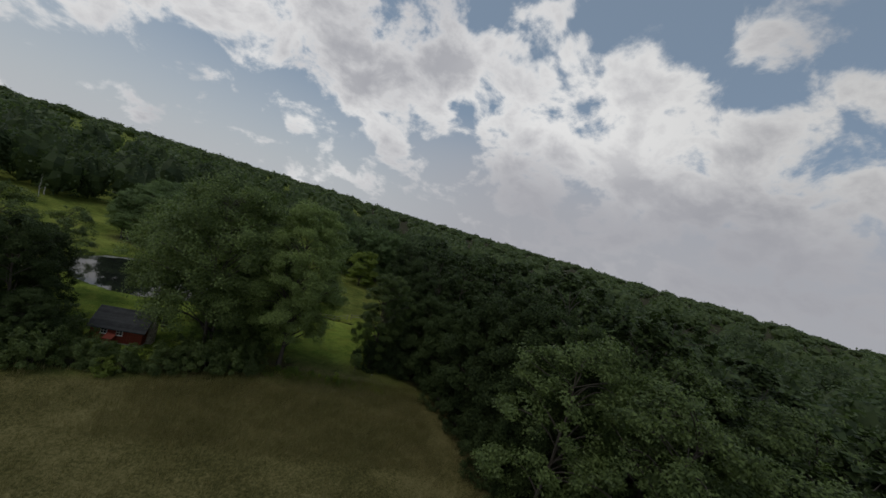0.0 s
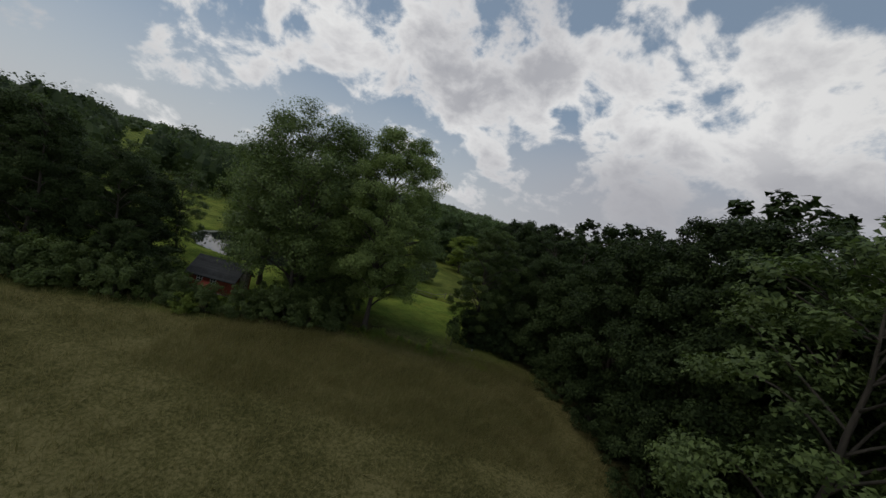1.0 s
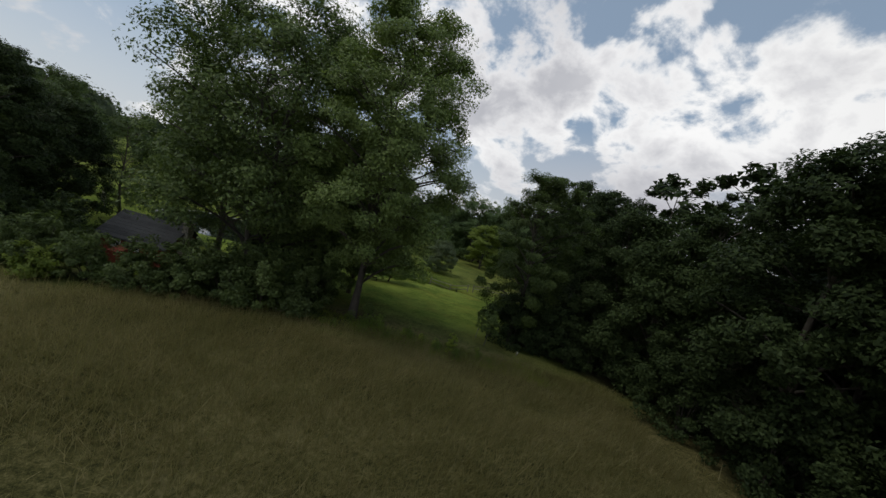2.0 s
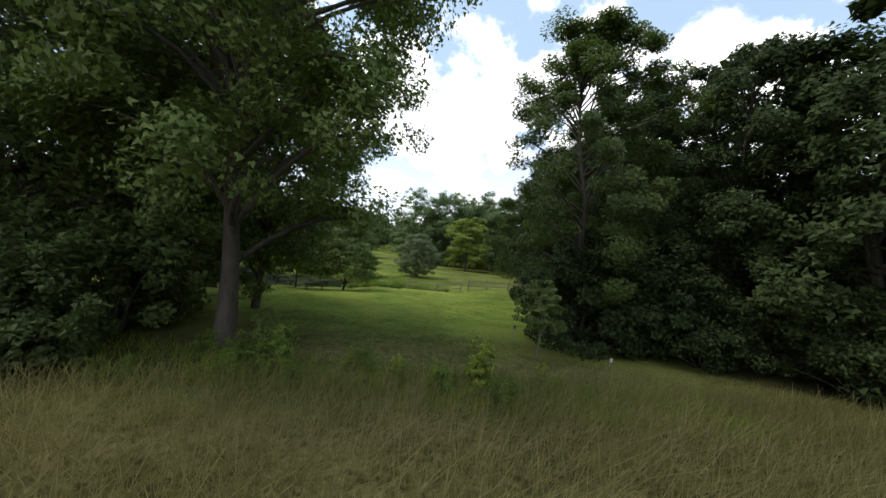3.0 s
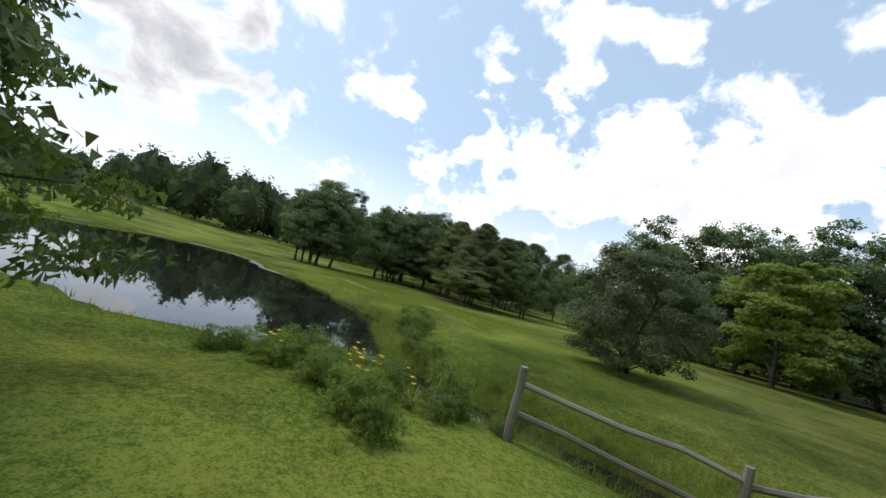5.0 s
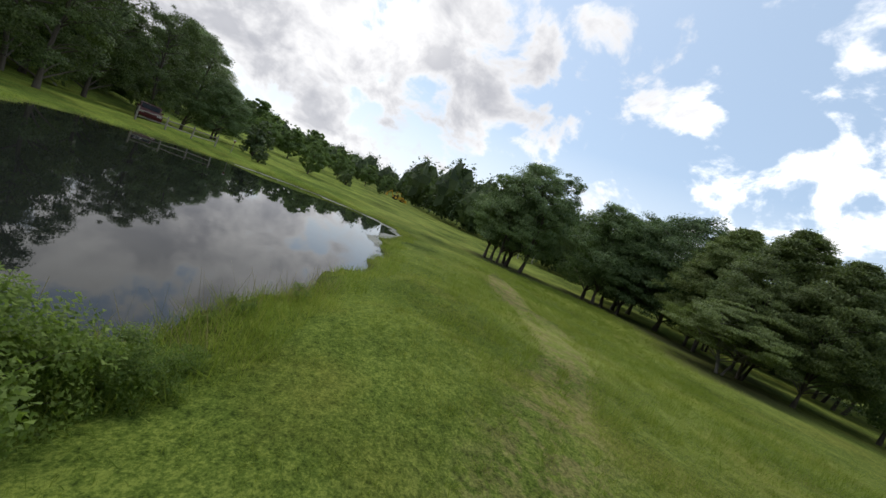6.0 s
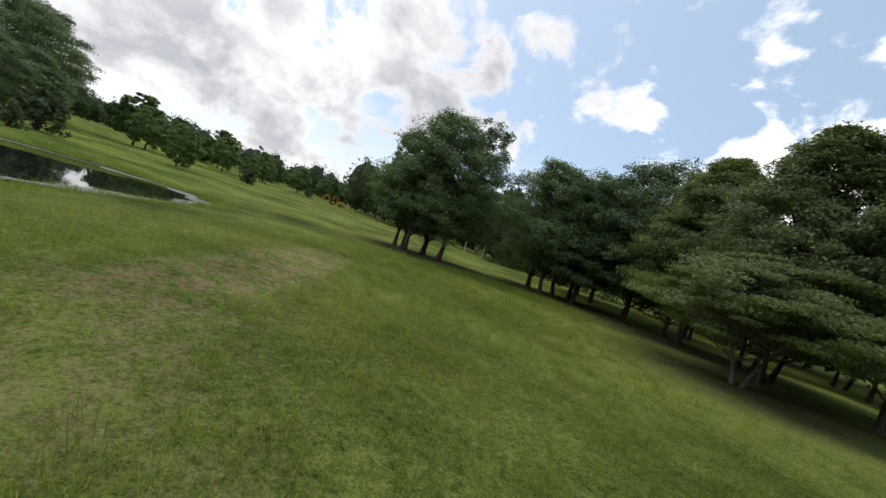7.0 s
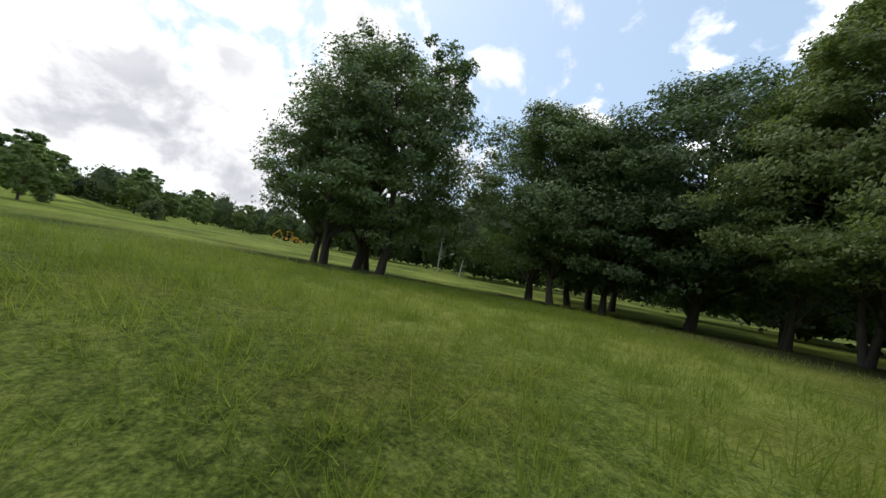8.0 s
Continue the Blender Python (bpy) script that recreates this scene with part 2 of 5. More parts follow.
def ground_z(x, y):
    x, y = np.asarray(x, float), np.asarray(y, float)
    z = 0.25 - 0.35 * ease(38, 52, y) - 0.32 * ease(56, 66, y)
    z = z - 0.75 * ease(-6, -19, x) * ease(35, 43, y) * ease(62, 52, y)
    z = z - 0.45 * ease(-8, -17, x) * ease(36, 43, y) * ease(51, 46, y)
    z = z - 0.25 * ease(78, 92, y) * ease(0, -14, x)
    west = np.maximum(0.0, np.hypot(x + 20, y - 75) - 42.0) * ease(10, -40, x)
    z = z + 5.0 * (1 - np.exp(-0.0085 * west)) * ease(20, 60, y + 0.4 * np.abs(x))
    far = np.hypot(x, y - 40)
    z = z + 17.0 * ease(160, 900, far) + 10 * ease(900, 2500, far)
    z = z + 0.05 * np.sin(x * 0.31 + 1) * np.cos(y * 0.27) + 0.03 * np.sin(x * 0.9 - y * 0.7)
    z = z - 0.38 * np.exp(-((x + 21) ** 2 + (y - 87.5) ** 2) / 70.0)
    d = pond_edge(x, y)
    z = z - 0.24 * ease(7.0, 1.5, d) * ease(-13, -21, x) * ease(70, 75, y)
    z = z - 0.42 * ease(7.5, 1.0, d) * ease(66, 63, y) * ease(-2, -6, x)
    bank = WATER_Z - 0.02
    z = np.where(d < 3.0, bank + (z - bank) * ease(-0.3, 3.0, d) ** 0.6, z)
    return np.where(d < 0, bank - 0.9 * ease(0, -2.5, d) - 0.06, z)


def gz(x, y):
    return float(ground_z(x, y))


def mesh_object(name, verts, faces, mats, parent=None, smooth=False):
    """One mesh from arrays of corners and of faces that all have the same number of corners."""
    verts, faces = np.asarray(verts, np.float32), np.asarray(faces, np.int32)
    me = bpy.data.meshes.new(name)
    n, k = faces.shape
    me.vertices.add(len(verts))
    me.vertices.foreach_set("co", verts.ravel())
    me.loops.add(n * k)
    me.loops.foreach_set("vertex_index", faces.ravel())
    me.polygons.add(n)
    me.polygons.foreach_set("loop_start", np.arange(0, n * k, k, dtype=np.int32))
    me.update(calc_edges=True)
    me.validate()
    if smooth:
        me.polygons.foreach_set("use_smooth", np.ones(n, bool))
    for m in mats if isinstance(mats, (list, tuple)) else [mats]:
        me.materials.append(m)
    ob = new(name, me)
    if parent is not None:
        ob.parent = parent
    return ob


def part(name, bm, mat, parent, label=""):
    me = bpy.data.meshes.new(name)
    bm.to_mesh(me)
    bm.free()
    me.materials.append(mat)
    ob = new(name, me)
    ob.parent = parent
    return tagged(ob, label) if label else ob


def thing(name, x, y, z, turn, label, category, group="", kind=""):
    ob = new(name)
    ob.matrix_basis = pose(x, y, z, 0, 0, turn)
    ob.empty_display_size = 0.2
    return tagged(ob, label, category, group, kind)


def ground_lines(lo, hi, step, reach):
    inner = list(np.arange(lo, hi + 0.01, step))
    out, s = [], step
    v = hi
    while v < reach:
        s *= 1.16
        v += s
        out.append(v)
    low, s, v = [], step, lo
    while v > -reach:
        s *= 1.16
        v -= s
        low.append(v)
    return np.array(low[::-1] + inner + out)


def ground_material():
    m, nt, out, bsdf, geo = material("ground_grass")
    pos = geo.outputs["Position"]
    att = node(nt, "ShaderNodeAttribute", attribute_name="zone")
    sep = node(nt, "ShaderNodeSeparateColor")
    link(nt, att.outputs["Color"], sep.inputs[0])
    fine = noise_tex(nt, pos, 13.0, 9.0, 0.74)
    tuft = noise_tex(nt, pos, 4.2, 7.0, 0.68, 0.4)
    tiny = noise_tex(nt, pos, 42.0, 6.0, 0.7)
    mid = noise_tex(nt, pos, 0.8, 5.0, 0.6)
    big = noise_tex(nt, pos, 0.12, 3.0)
    f = maths(nt, "ADD", maths(nt, "MULTIPLY", maths(nt, "ADD", maths(nt, "MULTIPLY", fine, 0.5), maths(nt, "MULTIPLY", tiny, 0.5)), 0.76), maths(nt, "MULTIPLY", tuft, 0.14))
    f = maths(nt, "ADD", f, maths(nt, "ADD", maths(nt, "MULTIPLY", mid, 0.15), maths(nt, "MULTIPLY", maths(nt, "SUBTRACT", big, 0.45), 0.35)), True)
    lawn = ramp(nt, f, (0.445, (0.034, 0.056, 0.010)), (0.53, (0.116, 0.168, 0.026)), (0.61, (0.255, 0.31, 0.056)))
    yellow = node(nt, "ShaderNodeMapRange", inputs={"From Min": 0.48, "From Max": 0.68, "To Max": 0.55})
    link(nt, noise_tex(nt, pos, 0.42, 4.0, 0.6), yellow.inputs[0])
    lawn = mix(nt, yellow.outputs[0], lawn, ramp(nt, f, (0.43, (0.066, 0.074, 0.013)), (0.63, (0.29, 0.28, 0.052))))
    grain = maths(nt, "ADD", f, maths(nt, "MULTIPLY", maths(nt, "SUBTRACT", noise_tex(nt, pos, 5.5, 3.0, 0.7), 0.5), 0.42), True)
    field = ramp(nt, grain, (0.43, (0.036, 0.038, 0.014)), (0.53, (0.098, 0.091, 0.032)), (0.64, (0.195, 0.17, 0.074)))
    dirt = ramp(nt, f, (0.42, (0.055, 0.042, 0.022)), (0.52, (0.22, 0.165, 0.08)), (0.64, (0.38, 0.295, 0.15)))
    # dark floor colour: fallen leaves in the wood, painted shade below single trees
    litter_shade = ramp(nt, f, (0.36, (0.018, 0.020, 0.011)), (0.72, (0.075, 0.07, 0.038)))
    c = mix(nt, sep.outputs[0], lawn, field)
    c = mix(nt, sep.outputs[2], c, litter_shade)
    patch = node(nt, "ShaderNodeMapRange", inputs={"From Min": 0.47, "From Max": 0.55})
    link(nt, noise_tex(nt, pos, 3.6, 8.0, 0.75), patch.inputs[0])
    c = mix(nt, maths(nt, "MULTIPLY", sep.outputs[1], patch.outputs[0], True), c, dirt)
    link(nt, c, bsdf.inputs["Base Color"])
    bsdf.inputs["Roughness"].default_value = 1.0
    bsdf.inputs["Specular IOR Level"].default_value = 0.04
    bumped(nt, bsdf, f, 0.75, 0.09)
    return m


HEDGE_A, HEDGE_B = (-34.0, 31.5), (0.0, 40.8)


def hedge_y(x):
    return HEDGE_A[1] + (x - HEDGE_A[0]) * (HEDGE_B[1] - HEDGE_A[1]) / (HEDGE_B[0] - HEDGE_A[0])


def zones(x, y):
    """Weights of dry meadow, bare earth, and dark floor: fallen leaves and painted tree shade."""
    field = np.maximum(ease(1.5, -1.5, y - hedge_y(x)) * ease(46, 40, y), 0.7 * ease(50, 44, y) * ease(-9, -4, x))
    field = np.maximum(field, 0.28 * ease(70, 80, y) * ease(2, -8, x))
    field = np.maximum(field, 0.12 * ease(-45, -60, x) + 0.45 * ease(66, 72, y) * ease(-4, 4, x))
    dirt = np.zeros_like(x)
    for ox, oy in ((0.0, 0.0), (-0.35, 0.95)):
        rut = np.minimum(capsule(x, y, -7.0 + ox, 75.4 + oy, -12.5 + ox, 79.5 + oy, 0.15), capsule(x, y, -12.5 + ox, 79.5 + oy, -25.5 + ox, 83.6 + oy, 0.18))
        dirt = np.maximum(dirt, 0.6 * ease(0.45, -0.15, rut))
    for cx, cy, rx, ry, k in ((-22.4, 82.9, 3.0, 0.55, 1.0), (-13.2, 79.9, 1.4, 0.4, 0.6), (-16.6, 82.1, 1.5, 0.4, 0.5), (-15.0, 80.4, 0.9, 0.3, 0.4), (-14.6, 82.6, 0.8, 0.3, 0.36)):
        dirt = np.maximum(dirt, k * ease(0.8, 0.1, oval(x, y, cx, cy, rx, ry, radians(-18))))
    dirt = np.maximum(dirt, 0.55 * ease(1.5, 0.0, np.abs(y - 43.6)) * ease(-6, -2, x) * ease(10, 6, x))
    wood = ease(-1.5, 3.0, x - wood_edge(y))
    # dark rounds below the trees, their shade put into the ground colour
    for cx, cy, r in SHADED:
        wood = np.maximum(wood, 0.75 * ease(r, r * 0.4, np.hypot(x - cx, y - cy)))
    # the same dark floor in a strip along the hedge
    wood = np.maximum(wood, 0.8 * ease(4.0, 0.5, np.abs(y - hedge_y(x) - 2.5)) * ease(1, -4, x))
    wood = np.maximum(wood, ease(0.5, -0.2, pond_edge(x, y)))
    return field, dirt, wood


def wood_edge(y):
    """Where the wood on the right begins."""
    return 16.3 - 5.3 * ease(39, 47, y) + 0.5 * ease(48, 66, y) + 3.0 * ease(72, 97, y)


# ground painted darker as tree shade: centre and radius
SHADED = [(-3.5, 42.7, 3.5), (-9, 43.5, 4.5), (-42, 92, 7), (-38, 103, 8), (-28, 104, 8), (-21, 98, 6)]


def build_ground():
    xs, ys = ground_lines(-50, 12, 0.42, 3600), ground_lines(36, 98, 0.42, 3600)
    gx, gy = np.meshgrid(xs, ys)
    gzv = ground_z(gx, gy)
    v = np.stack([gx.ravel(), gy.ravel(), gzv.ravel()], 1)
    nx, ny = len(xs), len(ys)
    i = (np.arange(ny - 1)[:, None] * nx + np.arange(nx - 1)[None]).ravel()
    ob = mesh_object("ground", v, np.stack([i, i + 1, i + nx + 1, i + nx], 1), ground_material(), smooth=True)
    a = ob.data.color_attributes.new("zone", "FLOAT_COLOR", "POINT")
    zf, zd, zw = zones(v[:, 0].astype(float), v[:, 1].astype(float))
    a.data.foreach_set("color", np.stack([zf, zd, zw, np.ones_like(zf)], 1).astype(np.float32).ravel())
    return tagged(ob, "mown lawn and dry meadow grass rolling to a wooded horizon", "ground", kind="structure")


build_ground()


def water_material():
    m, nt, out, bsdf, geo = material("pond_water")
    bsdf.inputs["Base Color"].default_value = (0.012, 0.014, 0.012, 1)
    bsdf.inputs["Roughness"].default_value = 0.015
    bsdf.inputs["IOR"].default_value = 1.33
    bsdf.inputs["Specular IOR Level"].default_value = 0.5
    n = noise_tex(nt, geo.outputs["Position"], 1.2, 3.0)
    bumped(nt, bsdf, n, 0.03, 0.05)
    return m


def build_water():
    xs, ys = np.arange(-48, 6.1, 2.0), np.arange(50, 82.1, 2.0)
    gx, gy = np.meshgrid(xs, ys)
    v = np.stack([gx.ravel(), gy.ravel(), np.full(gx.size, WATER_Z)], 1)
    nx, ny = len(xs), len(ys)
    i = (np.arange(ny - 1)[:, None] * nx + np.arange(nx - 1)[None]).ravel()
    ob = mesh_object("water", v, np.stack([i, i + 1, i + nx + 1, i + nx], 1), water_material(), smooth=True)
    return tagged(ob, "still dark pond water mirroring clouds and trees", "pond", kind="structure")


build_water()

# ---- trees ----


def tube(path, radii, sides=6):
    """Corners and quads of a tapered tube along a path."""
    path, radii = np.asarray(path, float), np.asarray(radii, float)
    d = np.gradient(path, axis=0)
    d /= np.linalg.norm(d, axis=1)[:, None] + 1e-9
    ref = np.where(np.abs(d[:, 2:3]) > 0.9, np.array([[1.0, 0, 0]]), np.array([[0, 0, 1.0]]))
    u = np.cross(d, ref)
    u /= np.linalg.norm(u, axis=1)[:, None] + 1e-9
    w = np.cross(d, u)
    a = np.linspace(0, 2 * np.pi, sides, endpoint=False)
    ring = np.cos(a)[None, :, None] * u[:, None] + np.sin(a)[None, :, None] * w[:, None]
    v = (path[:, None] + ring * radii[:, None, None]).reshape(-1, 3)
    i, j = np.meshgrid(np.arange(len(path) - 1), np.arange(sides), indexing="ij")
    k = (j + 1) % sides
    f = np.stack([i * sides + j, i * sides + k, (i + 1) * sides + k, (i + 1) * sides + j], -1).reshape(-1, 4)
    return v, f


def joined(pieces):
    vs, fs, n = [], [], 0
    for v, f in pieces:
        vs.append(v)
        fs.append(f + n)
        n += len(v)
    return np.concatenate(vs), np.concatenate(fs)


def leaves(rng, centres, radii, counts, size, middle, droop=0.3, fill=1.0):
    """Pointed leaves scattered through clumps, facing out and up."""
    idx = np.repeat(np.arange(len(centres)), (counts * 1.9).astype(int))
    n = len(idx)
    d = rng.normal(size=(n, 3))
    d /= np.linalg.norm(d, axis=1)[:, None]
    rad = rng.random((n, 1)) ** 0.45
    p = centres[idx] + d * rad * radii[idx]
    out = p - middle[idx]
    out /= np.linalg.norm(out, axis=1)[:, None] + 1e-6
    nor = 0.85 * out + 0.2 * d + np.array([0, 0, 0.45]) + 0.42 * rng.normal(size=(n, 3))
    nor /= np.linalg.norm(nor, axis=1)[:, None]
    t = np.cross(nor, rng.normal(size=(n, 3)))
    t /= np.linalg.norm(t, axis=1)[:, None] + 1e-6
    b = np.cross(nor, t)
    s = 0.76 * fill * size * (0.55 + 0.9 * rng.random((n, 1)))
    tip = nor * s * droop
    v = np.stack([p - t * s * 0.55 - b * s * 0.38, p - t * s * 0.45 + b * s * 0.42 + tip * 0.5, p + t * s * 0.65 - tip], 1).reshape(-1, 3)
    return v, np.arange(3 * n).reshape(-1, 3)


def crown_clumps(rng, height, width, base, count, shape, rough=0.3, flat=0.68, lobes=0):
    """Clump centres and radii in a crown of the given outline."""
    t = rng.random(count) ** (0.85 if shape != "cone" else 1.05)
    if shape == "cone":
        prof = (1 - t) ** 0.8 * 0.95 + 0.05
    elif shape == "vase":
        prof = np.sin(np.pi * (0.10 + 0.70 * t)) ** 0.75
    elif shape == "egg":
        prof = np.minimum(0.6 + 1.6 * t, 1.0) * (1 - t ** 2.0) ** 0.75 + 0.05
    elif shape == "wide":
        prof = np.sin(np.pi * (0.22 + 0.72 * t)) ** 0.7
    else:
        prof = np.sin(np.pi * (0.15 + 0.78 * t)) ** 0.6
    a = rng.random(count) * 2 * np.pi
    k = rng.random(4) * 6
    waves = 1 + rough * (0.5 * np.sin(3 * a + 5 * t + k[0]) + 0.5 * np.sin(5 * a - 7 * t + k[1]) + 0.35 * np.sin(11 * t + 2 * a + k[2]))
    rad = (0.35 + 0.65 * rng.random(count) ** 0.45) * prof * waves * width / 2 * 0.9
    z = base + t * (height - base) * 0.96
    c = np.stack([rad * np.cos(a), rad * np.sin(a), z], 1)
    if lobes:
        # gather most clumps on the upper outer faces of large lobes
        turn = np.arange(lobes) * 2.39996 + rng.random(lobes) * 0.5
        tall = np.clip((np.arange(lobes) + 0.3 + 0.6 * rng.random(lobes)) / lobes, 0, 0.97)
        wide = np.interp(tall, np.sort(t), prof[np.argsort(t)])
        reach = wide * width / 2 * (0.52 + 0.22 * rng.random(lobes))
        middle = np.stack([reach * np.cos(turn), reach * np.sin(turn), base + tall * (height - base) * 0.90], 1)
        big = width * (0.13 + 0.07 * rng.random(lobes)) * (0.75 + 0.25 * wide)
        k = rng.integers(lobes, size=count)
        d = rng.normal(size=(count, 3)) + 0.75 * np.stack([np.cos(turn[k]), np.sin(turn[k]), np.full(count, 0.75)], 1)
        d /= np.linalg.norm(d, axis=1)[:, None]
        lobed = middle[k] + d * (big[k] * (0.7 + 0.35 * rng.random(count)))[:, None] * np.array([1, 1, 0.85])
        c = np.where((rng.random(count) < 0.8)[:, None], lobed, c * np.array([0.85, 0.85, 1.0]))
        c[:, 2] = np.maximum(c[:, 2], base * 0.9)
    hub = np.repeat([[0.0, 0.0, base + (height - base) * 0.4]], count, 0)
    if lobes:
        hub = np.where((np.linalg.norm(c - middle[k], axis=1) < big[k] * 1.1)[:, None], middle[k] - np.array([0, 0, 0.25]) * big[k][:, None], hub)
    size = width * (0.050 + 0.050 * rng.random(count)) * (0.75 + 0.25 * prof)
    return c, np.stack([size * (1.39 - 0.5 * flat), size * (1.39 - 0.5 * flat), size * flat], 1), hub


def tree_meshes(name, seed, height, width, base, trunk, clumps, per_clump, leaf, leaf_mat, shape="round", bark=BARK, stems=1, limbs=26, rough=0.3, lean=0.0, split=False, flat=0.68, fill=1.0, lobes=0):
    """A tree as a thing at the origin: trunk with limbs, and a crown of leaves."""
    rng = np.random.default_rng(seed)
    ob = new(name)
    c, r, hub = crown_clumps(rng, height, width, base, clumps, shape, rough, flat, lobes)
    pieces = []
    for s in range(stems):
        a = 2 * np.pi * s / max(stems, 1) + rng.random()
        off = 0.0 if stems == 1 else trunk * 1.1
        spread = lean + (0.0 if stems == 1 else width * 0.10)
        k = np.linspace(0, 1, 9)
        wob = np.cumsum(rng.normal(size=(9, 2)) * height * 0.010, 0)
        path = np.stack([np.cos(a) * (off + spread * k ** 1.3) + wob[:, 0], np.sin(a) * (off + spread * k ** 1.3) + wob[:, 1], -0.15 + k * height * 0.86], 1)
        rr = trunk / (1 if stems == 1 else 1.5) * ((1 - k) ** 0.75 * 0.95 + 0.06)
        rr[0] *= 1.45
        pieces.append(tube(path, rr, 9))
        order = rng.permutation(clumps)[: limbs // stems]
        for i in order:
            tip = c[i]
            hz = np.clip((tip[2] - 0.35 * np.hypot(tip[0], tip[1]) - rng.random() * height * 0.08) / (height * 0.86), base / height * 0.75, 0.93)
            q = np.array([np.interp(hz, k, path[:, j]) for j in range(3)])
            start_r = np.interp(hz, k, rr) * 0.34
            bend = (q + tip) / 2 + np.array([0, 0, 0.06 * height]) + rng.normal(size=3) * 0.03 * height
            s5 = np.linspace(0, 1, 6)[:, None]
            lp = (1 - s5) ** 2 * q + 2 * s5 * (1 - s5) * bend + s5 ** 2 * tip
            limb = tube(lp, start_r * (1 - s5[:, 0]) ** 0.8 + 0.012 * height / 8, 5)
            if split:
                mesh_object("limb", *limb, bark, ob, smooth=True)
            else:
                pieces.append(limb)
    if split:
        for v, f in pieces:
            mesh_object("trunk", v, f, bark, ob, smooth=True)
    else:
        v, f = joined(pieces)
        mesh_object("trunk", v, f, bark, ob, smooth=True)
    counts = np.maximum(6, (per_clump * (0.6 + 0.8 * rng.random(clumps)))).astype(int)
    v, f = leaves(rng, c, r, counts, leaf, hub, fill=fill)
    mesh_object("crown", v, f, leaf_mat, ob)
    return ob


def stand(ob, x, y, turn=0.0, scale=1.0, sink=0.05):
    ob.matrix_basis = Matrix.Translation((x, y, gz(x, y) - sink)) @ Matrix.Rotation(radians(turn), 4, "Z") @ Matrix.Diagonal((scale, scale, scale, 1))
    return ob


def again(ob, x, y, turn=0.0, scale=1.0, sink=0.05):
    """A copy of a standing tree elsewhere."""
    c = copy_thing(ob, pose(x, y, gz(x, y) - sink, 0, 0, turn))
    c.scale = (scale, scale, scale)
    return c


rnd = random.Random(11)

# the great maples at the gap in the hedge
ob = stand(tree_meshes("maple_tree", 1, 20.0, 10.8, 3.5, 0.23, 500, 140, 0.152, LEAF_MAPLE, "round", limbs=70, rough=0.25, flat=0.68, split=True, lobes=34), -3.5, 43.3)
tagged(ob, "tall maple with a pale straight trunk beside the gap", "tree", "great maples")
ob = stand(tree_meshes("maple_tree", 2, 20.3, 15.8, 3.8, 0.32, 660, 88, 0.205, LEAF_MAPLE, "round", stems=2, limbs=74, rough=0.25, split=True, lobes=40), -12.0, 45.4, 30)
tagged(ob, "old spreading maple forking low above the hedge", "tree", "great maples")
ob = stand(tree_meshes("maple_tree", 3, 16.0, 13.0, 5.0, 0.26, 320, 84, 0.185, LEAF_MAPLE, "round", limbs=50, rough=0.28, split=True, lobes=30), -18.0, 50.5, 80)
tagged(ob, "broad maple standing between cabin and pond", "tree", "great maples")
ob = stand(tree_meshes("linden_tree", 14, 14.0, 8.2, 2.3, 0.15, 430, 115, 0.135, LEAF_MAPLE, "wide", limbs=60, rough=0.25, split=True), -5.9, 49.7, 15)
tagged(ob, "low-hanging linden shading the lawn's edge", "tree", "lindens")
again(ob, -9.6, 48.6, 130, 0.8)
skirt = stand(tree_meshes("linden_tree", 15, 7.5, 7.6, 0.75, 0.11, 330, 90, 0.14, LEAF_MAPLE, "wide", limbs=44, rough=0.25, flat=0.5, split=True), -7.6, 47.6, 60)
tagged(skirt, "low linden with branches drooping to the lawn", "tree", "lindens")
again(skirt, -11.6, 48.0, 200, 0.8)
# the open tree at the other side of the gap
ob = stand(tree_meshes("hickory_tree", 4, 13.4, 7.2, 1.3, 0.15, 260, 190, 0.12, LEAF_HEDGE, "round", limbs=60, rough=0.4, split=True), 7.6, 48.6)
tagged(ob, "slender tree with open airy crown at the wood's edge", "tree")
# young lawn trees by the pond
t_pin = stand(tree_meshes("pin_oak", 5, 6.1, 5.7, 1.0, 0.075, 430, 46, 0.12, LEAF_MAPLE, "cone", limbs=60, rough=0.22, flat=0.42, split=True), -4.7, 59.7)
tagged(t_pin, "young pin oak with a pointed crown on the lawn", "tree", "young lawn trees")
ob = stand(tree_meshes("young_maple", 6, 4.5, 3.7, 1.1, 0.06, 190, 56, 0.13, LEAF_LIGHT, "round", limbs=36, split=True), -7.6, 58.2)
tagged(ob, "young round maple behind the garden bench", "tree", "young lawn trees")
tagged(again(t_pin, -14.6, 57.4, 100, 1.15), "broad pin oak leaning over the pond's bank")
ob = stand(tree_meshes("crab_apple", 7, 5.3, 5.8, 0.4, 0.10, 240, 140, 0.095, LEAF_GRAY, "wide", stems=2, limbs=60, rough=0.2, split=True), -0.8, 77.0)
tagged(ob, "small grey-green crab apple behind the rail fence", "tree")
ob = stand(tree_meshes("locust_tree", 8, 10.0, 8.6, 1.0, 0.16, 200, 56, 0.30, LEAF_LOCUST, "round", limbs=24, rough=0.25, flat=0.5, lobes=14), 6.5, 99)
tagged(ob, "yellow-green conical tree at the meadow's far edge", "tree")

